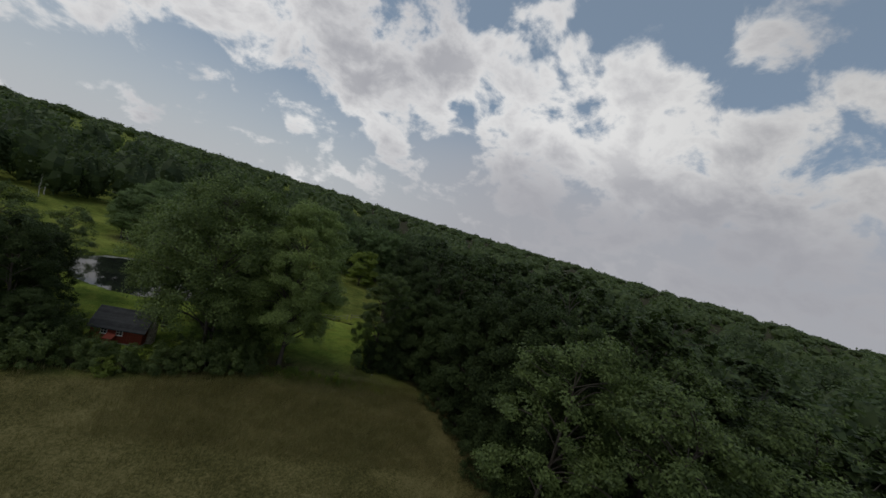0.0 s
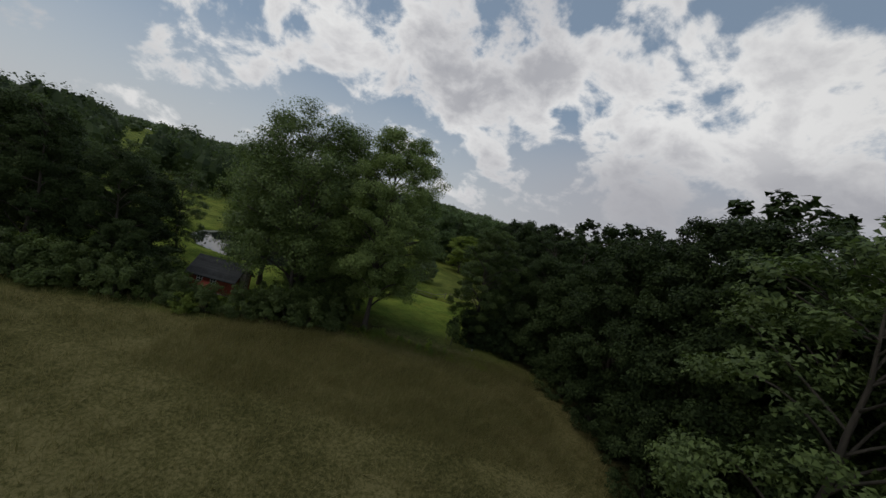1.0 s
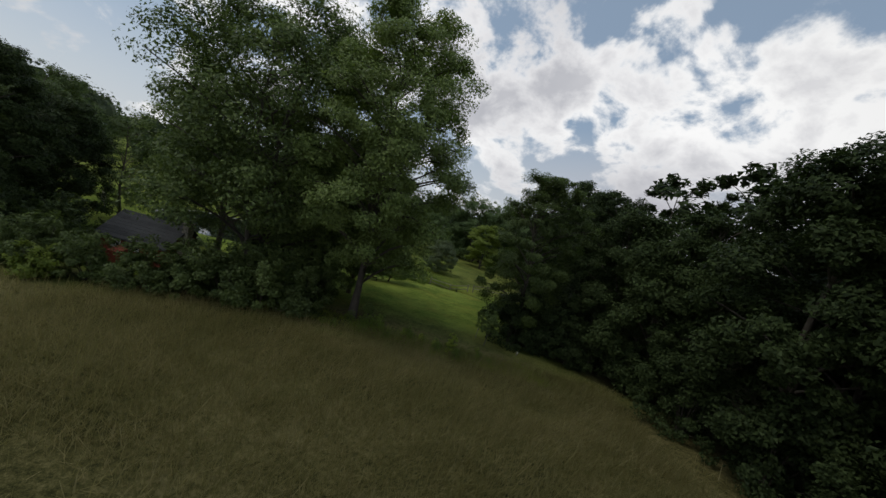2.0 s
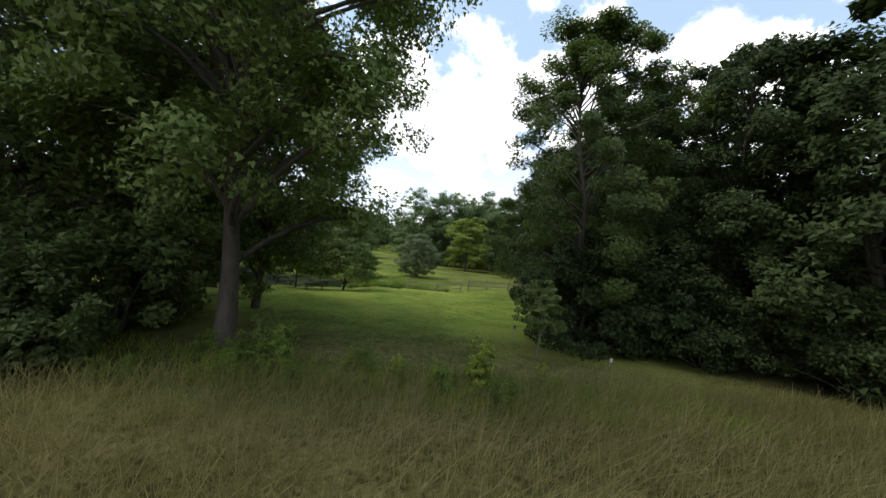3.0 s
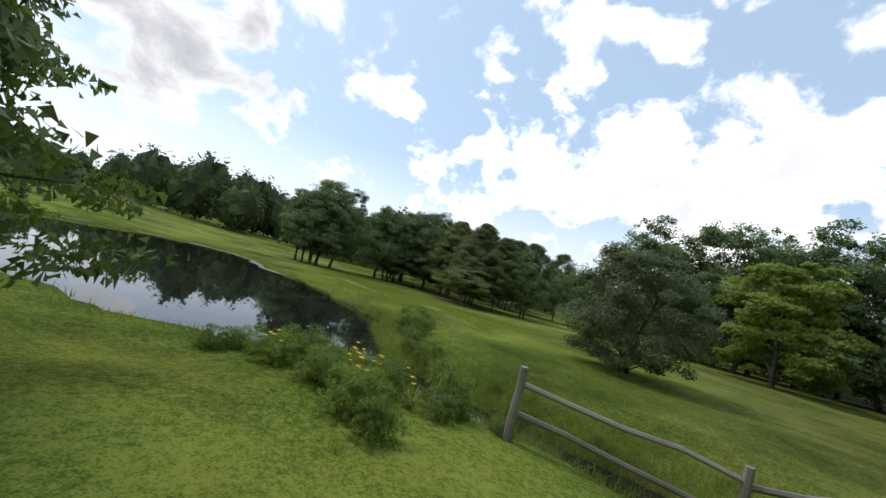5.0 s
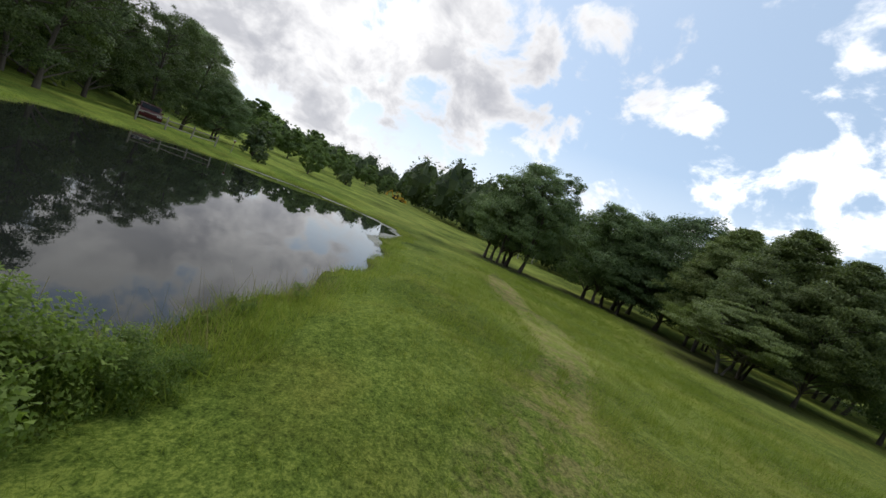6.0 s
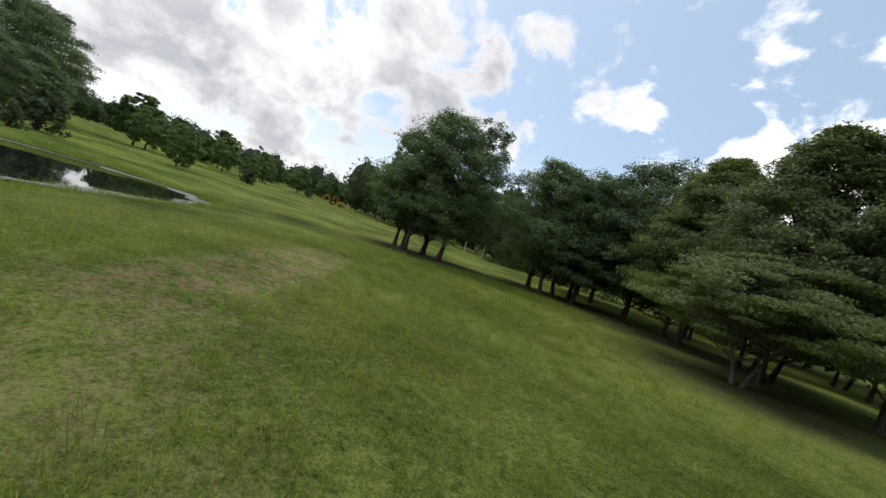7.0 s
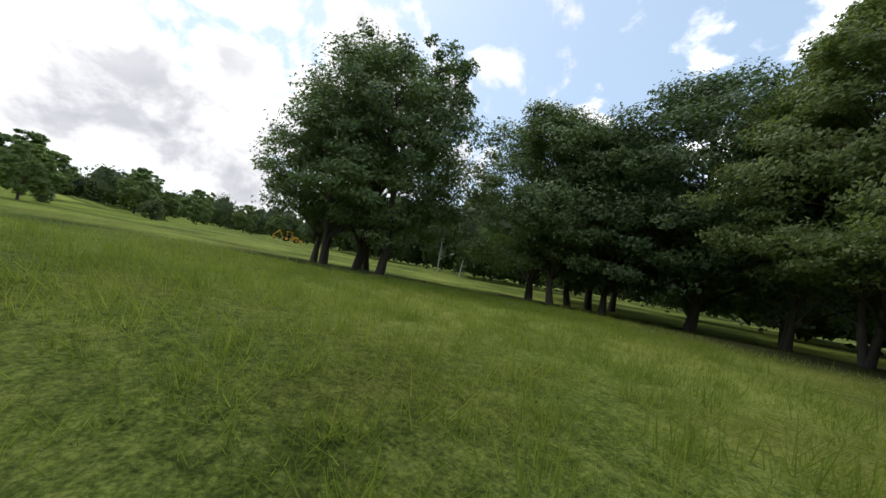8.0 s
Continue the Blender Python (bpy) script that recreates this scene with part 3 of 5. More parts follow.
# the grove beside the meadow
oak = stand(tree_meshes("oak_tree", 9, 12.5, 12.0, 1.9, 0.20, 400, 72, 0.18, LEAF_GROVE, "egg", limbs=44, rough=0.22, flat=0.5, split=True, lobes=26), -42.6, 92.3)
tagged(oak, "full round oak in a grove with bare lower trunks", "tree", "grove oaks")
lean_oak = stand(tree_meshes("oak_tree", 19, 12.0, 8.5, 2.6, 0.19, 90, 76, 0.19, LEAF_GROVE, "round", limbs=24, rough=0.35, split=True), -40.6, 93.1)
tagged(lean_oak, "slim oak with a thin crown crowded by its neighbours", "tree", "grove oaks")
for x, y, sc in ((-44.3, 90.4, 0.85), (-45.5, 93.6, 0.9), (-41.3, 90.5, 0.7), (-43.4, 90.9, 0.8), (-38.4, 102.0, 0.85), (-39.3, 104.0, 0.9)):
    again(lean_oak, x, y, rnd.random() * 360, sc)
for x, y, sc in ((-40.2, 101.8, 0.93), (-41.3, 107.5, 1.0), (-44.0, 112.5, 1.1), (-34.6, 107.0, 1.04), (-37.4, 104.4, 0.82), (-50.0, 116.0, 1.0)):
    again(oak, x, y, rnd.random() * 360, sc)
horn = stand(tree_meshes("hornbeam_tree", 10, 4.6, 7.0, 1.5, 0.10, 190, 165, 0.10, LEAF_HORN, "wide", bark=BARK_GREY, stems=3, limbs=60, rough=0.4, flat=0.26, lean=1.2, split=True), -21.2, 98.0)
tagged(horn, "low layered tree with several leaning grey stems", "tree", "grove edge trees")
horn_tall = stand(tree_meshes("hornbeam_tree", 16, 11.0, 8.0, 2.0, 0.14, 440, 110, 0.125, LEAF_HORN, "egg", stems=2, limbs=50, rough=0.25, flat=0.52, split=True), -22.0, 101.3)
tagged(horn_tall, "tall pointed hornbeam with feathery layered branches", "tree", "grove edge trees")
for x, y, s in ((-18.8, 101.2, 0.86), (-27.9, 104.2, 1.04)):
    again(horn_tall, x, y, 40 + rnd.random() * 300, s)
horn_far = stand(tree_meshes("hornbeam_tree", 13, 10.6, 9.2, 1.4, 0.15, 240, 92, 0.165, LEAF_GROVE, "egg", stems=2, limbs=24, rough=0.3, split=True), -25.0, 105.0)
tagged(horn_far, "low-branched tree with dark stems in the grove", "tree", "grove edge trees")
for x, y, s in ((-31.0, 107.0, 1.02), (-17.0, 106.0, 0.95), (-27.6, 121.0, 1.2), (-24.7, 118.0, 1.15), (-18.0, 122.0, 1.1), (-34.0, 114.0, 1.05)):
    again(horn_far, x, y, rnd.random() * 360, s)
# bare-barked birches behind the grove
birch = stand(tree_meshes("birch_tree", 12, 8.6, 3.0, 3.2, 0.13, 40, 45, 0.2, LEAF_FAR, "cone", bark=BARK_PALE, limbs=22), -74.0, 113.5)
tagged(birch, "thin half-bare birch with a white trunk", "tree", "birches")
again(birch, -72.0, 108.9, 140, 0.72)

# the wood to the right of the field
front = []
for k, (h, w, b) in enumerate(((17.5, 8.8, 2.6), (15.5, 8.6, 1.4), (12.0, 8.8, 0.6))):
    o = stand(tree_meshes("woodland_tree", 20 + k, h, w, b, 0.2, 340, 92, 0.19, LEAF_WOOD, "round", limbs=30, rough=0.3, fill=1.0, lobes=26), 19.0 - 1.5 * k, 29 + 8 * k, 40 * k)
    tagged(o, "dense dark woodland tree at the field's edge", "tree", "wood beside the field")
    o["tall"] = h
    front.append(o)
ash = stand(tree_meshes("ash_tree", 24, 17.0, 9.5, 1.6, 0.2, 320, 46, 0.20, LEAF_ASH, "round", limbs=30, rough=0.35, lobes=26), 19.5, 14.5)
tagged(ash, "tall light-green ash at the corner of the wood", "tree", "wood beside the field")
again(ash, 17.0, 20.5, 130, 1.02)
again(ash, 24.5, 19.0, 220, 1.0)
for x, y, s in ((23.0, 11.0, 0.92), (29.5, 15.0, 1.0), (28.5, 23.5, 1.0), (31.0, 8.0, 0.95), (21.5, 25.5, 0.98)):
    again(ash, x, y, rnd.random() * 360, s)
back = []
for k, (h, w, b) in enumerate(((18.0, 10.0, 4.0), (15.5, 9.5, 3.0))):
    o = stand(tree_meshes("woodland_tree", 26 + k, h, w, b, 0.2, 100, 24, 0.52, LEAF_WOOD, "round", limbs=6, rough=0.45), 27.0, 24 + 11 * k)
    tagged(o, "tall tree deep in the dark wood", "tree", "wood beside the field")
    back.append(o)
y = 25.0
while y < 104:
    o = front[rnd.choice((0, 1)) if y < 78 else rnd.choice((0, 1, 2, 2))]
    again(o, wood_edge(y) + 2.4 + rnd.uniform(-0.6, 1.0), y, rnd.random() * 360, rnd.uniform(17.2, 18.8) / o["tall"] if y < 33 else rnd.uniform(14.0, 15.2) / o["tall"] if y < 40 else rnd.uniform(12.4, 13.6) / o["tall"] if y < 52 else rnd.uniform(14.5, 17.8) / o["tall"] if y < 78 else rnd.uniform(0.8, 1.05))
    y += rnd.uniform(4.8, 6.2)
for row, step in ((9.5, 8.0), (18.0, 9.5), (27.0, 11.0)):
    y = 4.0
    while y < 104:
        again(rnd.choice(back), wood_edge(y) + row + rnd.uniform(-1.5, 1.5), y, rnd.random() * 360, rnd.uniform(0.95, 1.15) if y < 60 else rnd.uniform(0.8, 1.1))
        y += step * rnd.uniform(0.8, 1.2)

# the belt of trees that closes the far meadow
belt = stand(tree_meshes("belt_tree", 55, 17.0, 11.5, 1.2, 0.2, 190, 40, 0.30, LEAF_GROVE, "round", limbs=10, rough=0.3, lobes=16), -4.0, 113.0)
tagged(belt, "leafy tree in the belt behind the far meadow", "tree", "belt beyond the meadow")
for k in range(1, 15):
    x = -4.0 + 1.75 * k
    again(belt, x, 108 + rnd.uniform(-2, 6) + 0.15 * abs(x), rnd.random() * 360, rnd.uniform(0.7, 1.0))
# trees and thicket behind the hedge, beside the cabin
for x, y, k, s in ((-27.5, 40.5, 1, 0.80), (-32.5, 37.5, 0, 0.82), (-37.0, 42.0, 1, 0.95), (-30.0, 46.5, 2, 0.9), (-42.0, 35.5, 0, 0.9), (-23.5, 37.6, 2, 0.50), (-47.0, 44.0, 1, 1.0)):
    tagged(again(front[k], x, y, rnd.random() * 360, s), "broad tree rising out of the hedge beside the cabin", group="hedge trees")
# large trees beyond the pond, foliage down to the bank
for x, y, k, sc in ((-32.5, 55.0, 2, 0.95), (-36.0, 50.5, 1, 0.85), (-43.0, 51.0, 2, 1.0), (-47.5, 53.5, 1, 0.72), (-52.5, 54.5, 1, 0.70), (-41.0, 45.5, 0, 0.9), (-56.0, 49.5, 1, 0.8)):
    tagged(again(ash, x, y, rnd.random() * 360, sc * (17.5, 15.5, 12.0)[k] / 17.0), "dark spreading tree beyond the pond and parked car", group="trees beyond the pond")
for x, y, sc in ((-52.0, 57.5, 0.55), (-61.0, 55.0, 0.6), (-82.0, 41.0, 1.25), (-93.0, 36.0, 1.32), (-70.0, 33.0, 1.1)):
    tagged(again(oak, x, y, rnd.random() * 360, sc), "open-crowned tree on the bank beyond the pond", group="trees beyond the pond")


# shrubs
def shrub(name, seed, h, w, quads, leaf, mat):
    rng = np.random.default_rng(seed)
    ob = new(name)
    n = 84
    a, t = rng.random(n) * 6.28, rng.random(n)
    rad = (0.25 + 0.75 * rng.random(n) ** 0.5) * w / 2 * np.sqrt(1 - (t * 0.92) ** 2) * 0.85
    c = np.stack([rad * np.cos(a), rad * np.sin(a), 0.12 * h + t * h * 0.8], 1)
    k = rng.random(3) * 6
    c *= (1 + 0.22 * np.sin(3 * a + k[0]) + 0.14 * np.sin(5 * a + k[1]))[:, None]
    c += rng.normal(size=c.shape) * np.array([0.07, 0.07, 0.06]) * w
    c[:, 2] = np.maximum(c[:, 2], 0.1 * h)
    r = np.ones((n, 3)) * w * (0.07 + 0.06 * rng.random((n, 1))) * np.array([1, 1, 0.8])
    stems = []
    for i in rng.permutation(n)[:16]:
        s5 = np.linspace(0, 1, 5)[:, None]
        q = np.array([c[i, 0] * 0.1, c[i, 1] * 0.1, -0.05])
        bend = np.array([c[i, 0] * 0.35, c[i, 1] * 0.35, c[i, 2] * 0.75])
        stems.append(tube((1 - s5) ** 2 * q + 2 * s5 * (1 - s5) * bend + s5 ** 2 * c[i], 0.022 * h / 2 * (1.1 - s5[:, 0]), 4))
    v, f = joined(stems)
    mesh_object("branchwork", v, f, BARK, ob, smooth=True)
    v, f = leaves(rng, c, r, np.full(n, quads // n), leaf, np.repeat([[0, 0, h * 0.25]], n, 0))
    mesh_object("foliage", v, f, mat, ob)
    return ob


hedge = stand(shrub("hedge_shrub", 41, 2.3, 3.0, 4200, 0.13, LEAF_HEDGE), -6.0, hedge_y(-6.0) + 1.6)
tagged(hedge, "leafy dark-green hedge shrub along the field's edge", "shrub", "field hedge")
x = -34.0
while x < -4.6:
    if abs(x + 6.0) > 0.8:
        again(hedge, x, hedge_y(x) + 1.3 + rnd.uniform(-0.5, 0.5), rnd.random() * 360, rnd.uniform(1.05, 1.4) if x > -14 else rnd.uniform(0.75, 1.1) if x > -20 else rnd.uniform(1.1, 1.6))
    x += rnd.uniform(1.7, 2.4)
for x, y, s in ((-6.5, 43.5, 1.3), (-9.5, 42.0, 1.35), (-12.5, 41.5, 1.2), (-22.5, 41.0, 1.3), (-25.0, 43.5, 1.5)):
    again(hedge, x, y, rnd.random() * 360, s)
bright = stand(shrub("sumac_shrub", 42, 1.5, 1.8, 1500, 0.15, LEAF_LOCUST), -16.6, hedge_y(-16.6) - 0.2)
tagged(bright, "light green shrub at the foot of the hedge", "shrub")
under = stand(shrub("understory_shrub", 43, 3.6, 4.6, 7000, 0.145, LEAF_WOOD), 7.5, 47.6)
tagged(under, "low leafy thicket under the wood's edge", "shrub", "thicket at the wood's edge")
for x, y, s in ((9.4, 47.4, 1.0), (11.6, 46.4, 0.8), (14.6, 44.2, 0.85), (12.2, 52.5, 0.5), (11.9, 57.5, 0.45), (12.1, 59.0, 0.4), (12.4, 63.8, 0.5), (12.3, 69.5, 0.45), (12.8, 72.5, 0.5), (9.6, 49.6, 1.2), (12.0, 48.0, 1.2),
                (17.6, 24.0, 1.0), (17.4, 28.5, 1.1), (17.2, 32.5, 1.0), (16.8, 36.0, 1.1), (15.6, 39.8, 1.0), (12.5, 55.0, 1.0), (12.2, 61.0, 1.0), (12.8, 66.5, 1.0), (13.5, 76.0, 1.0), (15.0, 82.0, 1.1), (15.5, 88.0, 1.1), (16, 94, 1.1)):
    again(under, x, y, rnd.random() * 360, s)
# saplings in the gap, by the tall grass
sap = stand(shrub("ash_sapling", 44, 1.3, 0.95, 620, 0.12, LEAF_YELLOW), 3.2, 41.8, 0, 0.82)
tagged(sap, "yellow-green ash sapling in the grassy gap", "sapling", "saplings in the gap")
for x, y, s in ((1.35, 42.0, 0.40), (0.2, 42.4, 0.36), (2.2, 41.6, 0.4), (4.8, 42.4, 0.42)):
    tagged(again(sap, x, y, rnd.random() * 360, s), "small leafy sapling among the tall grass")
dog = stand(tree_meshes("dogwood", 45, 2.6, 1.7, 0.95, 0.03, 110, 60, 0.085, LEAF_MAPLE, "round", bark=BARK_GREY, limbs=16, split=True), 5.4, 45.4)
tagged(dog, "thin young dogwood with a pale stem at the lawn's edge", "sapling")
tagged(again(dog, -2.6, 43.9, 70, 0.42), "stunted sapling with a dark bare stem")
# bank shrubs round the pond
bank_bush = stand(shrub("bank_shrub", 46, 0.8, 1.6, 12000, 0.034, LEAF_LIGHT), -7.3, 72.0)
tagged(bank_bush, "rounded leafy bramble on the pond's bank", "shrub", "bank brambles")
for x, y, s in ((-6.5, 70.9, 0.8), (-7.9, 72.5, 0.6)):
    again(bank_bush, x, y, rnd.random() * 360, s)
for x, y, s, a in ((-6.0, 70.3, 0.55, 40), (-6.9, 71.4, 0.7, 190)):
    again(bank_bush, x, y, a, s)
# orchard trees and bushes on the far slope
slope = stand(shrub("slope_bush", 47, 3.2, 3.6, 1300, 0.30, LEAF_FAR), -50.5, 62.5)
tagged(slope, "rounded dark bush on the grassy slope", "shrub", "bushes on the slope")
for x, y, s in ((-79.5, 72.2, 0.75), (-86.0, 71.0, 0.6), (-44.3, 64.6, 0.42), (-71.0, 66.0, 0.5)):
    again(slope, x, y, rnd.random() * 360, s)
fruit = stand(tree_meshes("orchard_tree", 48, 5.2, 4.6, 0.7, 0.1, 170, 56, 0.21, LEAF_ORCHARD, "round", limbs=14, rough=0.3, lobes=14), -66.5, 66.6)
tagged(fruit, "small orchard tree on the far green slope", "tree", "orchard trees")
for x, y, s in ((-101, 48, 2.0), (-92, 53.5, 1.5), (-84.0, 60.0, 1.15), (-98, 64.2, 1.35), (-94, 69.6, 0.9), (-112, 60, 1.7), (-108, 71.0, 1.0), (-120, 68, 1.5), (-126, 77, 1.4), (-106.6, 80.8, 0.5), (-131, 84, 1.3)):
    again(fruit, x, y, rnd.random() * 360, s)


# far woods: many plain crowns in one mesh
def far_crown(rng, quads, leaf):
    """A lumpy crown of unit size: a closed inner mass, and leaf sprays standing out of it."""
    k = rng.random(4) * 6

    def lumps(d):
        return 1 + 0.16 * np.sin(4 * np.arctan2(d[:, 1], d[:, 0]) + 3 * d[:, 2] + k[0]) + 0.13 * np.sin(7 * d[:, 0] + 5 * d[:, 1] + 6 * d[:, 2] + k[1]) + 0.09 * np.sin(13 * d[:, 0] - 11 * d[:, 1] + 9 * d[:, 2] + k[2])

    d = rng.normal(size=(quads, 3))
    d /= np.linalg.norm(d, axis=1)[:, None]
    d[:, 2] = np.where(d[:, 2] < -0.9, -d[:, 2], d[:, 2])
    p = d * np.array([0.5, 0.5, 0.45]) * lumps(d)[:, None] * (0.88 + 0.14 * rng.random((quads, 1))) + np.array([0, 0, 0.47])
    nor = d + 0.6 * rng.normal(size=(quads, 3)) + np.array([0, 0, 0.3])
    nor /= np.linalg.norm(nor, axis=1)[:, None]
    t = np.cross(nor, rng.normal(size=(quads, 3)))
    t /= np.linalg.norm(t, axis=1)[:, None]
    b = np.cross(nor, t)
    s = leaf * (0.6 + 0.8 * rng.random((quads, 1)))
    rim = np.stack([-t * s, -b * s * 0.7, t * s, b * s * 0.7], 1)
    rows, cols = 8, 12
    lat, lon = np.meshgrid(np.linspace(-1.5, 1.5, rows + 1), np.linspace(0, 2 * np.pi, cols + 1), indexing="ij")
    g = np.stack([np.cos(lat) * np.cos(lon), np.cos(lat) * np.sin(lon), np.sin(lat)], -1).reshape(-1, 3)
    q = (g * np.array([0.5, 0.5, 0.45]) * lumps(g)[:, None] * 0.80 + np.array([0, 0, 0.47])).reshape(rows + 1, cols + 1, 3)
    mass = np.stack([q[:-1, :-1], q[:-1, 1:], q[1:, 1:], q[1:, :-1]], 2).reshape(-1, 4, 3)
    return p[:, None], rim, mass


def far_woods(name, spots, quads, leaf, seed, label):
    rng = np.random.default_rng(seed)
    protos = [far_crown(rng, quads, leaf) for _ in range(6)]
    vs = []
    for x, y, h, w in spots:
        a = rng.random() * 6.28
        m = np.array([[math.cos(a) * w, -math.sin(a) * w, 0], [math.sin(a) * w, math.cos(a) * w, 0], [0, 0, h]])
        middle, rim, mass = protos[rng.integers(6)]
        base = np.array([x, y, gz(x, y)])
        vs.append((middle @ m.T + rim * w + base).reshape(-1, 3))
        vs.append((mass @ m.T + base).reshape(-1, 3))
    v = np.concatenate(vs)
    ob = mesh_object(name, v, np.arange(len(v)).reshape(-1, 4), LEAF_FAR)
    return tagged(ob, label, "woods", kind="stuff")


def wooded(x, y):
    """Whether the distant country is wooded at this place."""
    if x > wood_edge(min(max(y, 0), 110)) + 29:
        return True
    if x > -50 and y > 122:
        return True
    if math.hypot(x + 20, y - 70) > 135:
        return True
    if -62 < x < -44 and y < 44 and y > hedge_y(x) + 4:
        return True
    return x < -58 and y > 116 + 0.35 * (x + 58)


near_spots, far_spots = [], []
for i in range(16000):
    a, r = rnd.uniform(-1.5, 2.4), 30 + 1700 * rnd.random() ** 1.9
    x, y = -math.sin(a) * r, 20 + math.cos(a) * r
    if not wooded(x, y):
        continue
    big = rnd.uniform(0.75, 1.25)
    if r < 240:
        if len(near_spots) < 480:
            near_spots.append((x, y, (13 if x > -60 else 10 if y < 62 else 16) * big, (10.5 if x < -60 else 9.5) * big))
    elif len(far_spots) < 1700:
        far_spots.append((x, y, 14 * big, (10 + r * 0.014) * big))
far_woods("near_woodland", near_spots, 620, 0.036, 31, "dense green woodland of broadleaf crowns around the meadows")
far_woods("distant_woodland", far_spots, 60, 0.07, 32, "distant forest stretching to the horizon")


# ---- grasses ----
def grass_material(name, *stops):
    m, nt, out, bsdf, geo = material(name)
    big = noise_tex(nt, geo.outputs["Position"], 0.35, 3.0)
    f = maths(nt, "ADD", maths(nt, "MULTIPLY", geo.outputs["Random Per Island"], 0.6), maths(nt, "MULTIPLY", maths(nt, "SUBTRACT", big, 0.3), 0.9), True)
    col = ramp(nt, f, *stops)
    link(nt, col, bsdf.inputs["Base Color"])
    bsdf.inputs["Roughness"].default_value = 0.6
    tr = node(nt, "ShaderNodeBsdfTranslucent")
    link(nt, col, tr.inputs[0])
    ms = node(nt, "ShaderNodeMixShader", inputs={0: 0.55})
    link(nt, bsdf.outputs[0], ms.inputs[1])
    link(nt, tr.outputs[0], ms.inputs[2])
    link(nt, ms.outputs[0], out.inputs[0])
    return m


GRASS_DRY = grass_material("dry_meadow_grass", (0.0, (0.15, 0.15, 0.048)), (0.5, (0.26, 0.238, 0.09)), (1.0, (0.42, 0.36, 0.18)))
GRASS_GREEN = grass_material("green_meadow_grass", (0.0, (0.115, 0.175, 0.022)), (0.6, (0.26, 0.33, 0.045)), (1.0, (0.43, 0.42, 0.11)))
GRASS_LAWN = grass_material("lawn_grass", (0.0, (0.10, 0.16, 0.025)), (0.7, (0.22, 0.29, 0.055)), (1.0, (0.34, 0.36, 0.10)))


def blades(name, seed, xy, tall, wide, mat, label, lean=0.35):
    """Grass blades, one tapered quad each, on the ground at the given places."""
    rng = np.random.default_rng(seed)
    n = len(xy)
    p = np.stack([xy[:, 0], xy[:, 1], ground_z(xy[:, 0], xy[:, 1]) - 0.02], 1)
    a = rng.random(n) * 2 * np.pi
    h = tall * (0.45 + 0.75 * rng.random(n) ** 1.5)
    side = np.stack([np.cos(a), np.sin(a), np.zeros(n)], 1) * (wide * (0.6 + 0.8 * rng.random(n)))[:, None]
    b = rng.random(n) * 2 * np.pi
    bend = np.stack([np.cos(b) + 0.5, np.sin(b) - 0.3, np.zeros(n)], 1) * (h * lean * rng.random(n))[:, None]
    up = np.array([0, 0, 1.0])[None] * h[:, None]
    t = p + up + bend
    v = np.stack([p - side, p + side, t + side * 0.25, t - side * 0.25], 1).reshape(-1, 3)
    f = np.arange(4 * n).reshape(-1, 4)
    return tagged(mesh_object(name, v, f, mat), label, "grass", kind="stuff")


def scatter(seed, n, x0, x1, y0, y1, keep, clump=0.0, each=9):
    rng = np.random.default_rng(seed)
    if clump:
        c = np.stack([rng.uniform(x0, x1, n // each), rng.uniform(y0, y1, n // each)], 1)
        xy = c[rng.integers(len(c), size=n)] + rng.normal(size=(n, 2)) * clump
    else:
        xy = np.stack([rng.uniform(x0, x1, n), rng.uniform(y0, y1, n)], 1)
    return xy[keep(xy[:, 0], xy[:, 1])]


def on_field(x, y):
    return (y < hedge_y(x) + 0.9) & (x < wood_edge(y) - 0.5) & (y < 43.5)


def in_meadow(x, y):
    return (pond_edge(x, y) > 0.6) & (zones(x, y)[1] < 0.5)


def on_strip(x, y):
    """Thick along the meadow's middle, thinning out to both sides."""
    d = np.abs(y - 80.5 + (x + 10) * 0.55)
    speck = np.abs(np.sin(x * 127.1 + y * 311.7) * 43758.5) % 1.0
    return in_meadow(x, y) & (speck < ease(11.0, 3.5, d))


blades("field_grass", 61, scatter(71, 80000, -14, 13, 28, 43, on_field, 0.3), 0.55, 0.007, GRASS_DRY, "tall dry meadow grass with tan seed heads", 1.0)
blades("field_grass", 62, scatter(72, 22000, -34, 16, 8, 36, on_field, 0.3), 0.6, 0.016, GRASS_DRY, "tall dry meadow grass below the open field", 1.0)
blades("meadow_grass", 63, scatter(73, 330000, -36, -6, 75, 101, on_strip, 0.075, 14), 0.11, 0.0036, GRASS_GREEN, "uneven green meadow grass in small tufts", 1.5)
blades("meadow_tufts", 70, scatter(80, 60000, -36, -9, 76, 100, on_strip, 0.10, 30), 0.24, 0.0042, GRASS_GREEN, "taller tufts of meadow grass", 0.9)
blades("lawn_grass", 64, scatter(74, 50000, -6, 8, 47, 57, lambda x, y: x > -50, 0.06), 0.045, 0.003, GRASS_LAWN, "short mown lawn grass with tufts", 1.9)
blades("lawn_grass", 91, scatter(92, 80000, -13, 3, 67, 80, lambda x, y: (pond_edge(x, y) > 0.9) & (zones(x, y)[1] < 0.4), 0.07, 16), 0.07, 0.0034, GRASS_GREEN, "short uneven grass on the bank above the pond", 1.6)
blades("rough_grass", 65, scatter(75, 7000, -6, 10, 40.5, 42.8, lambda x, y: x < 9, 0.15), 0.34, 0.007, GRASS_GREEN, "rough green grass and weeds in the gap", 1.3)
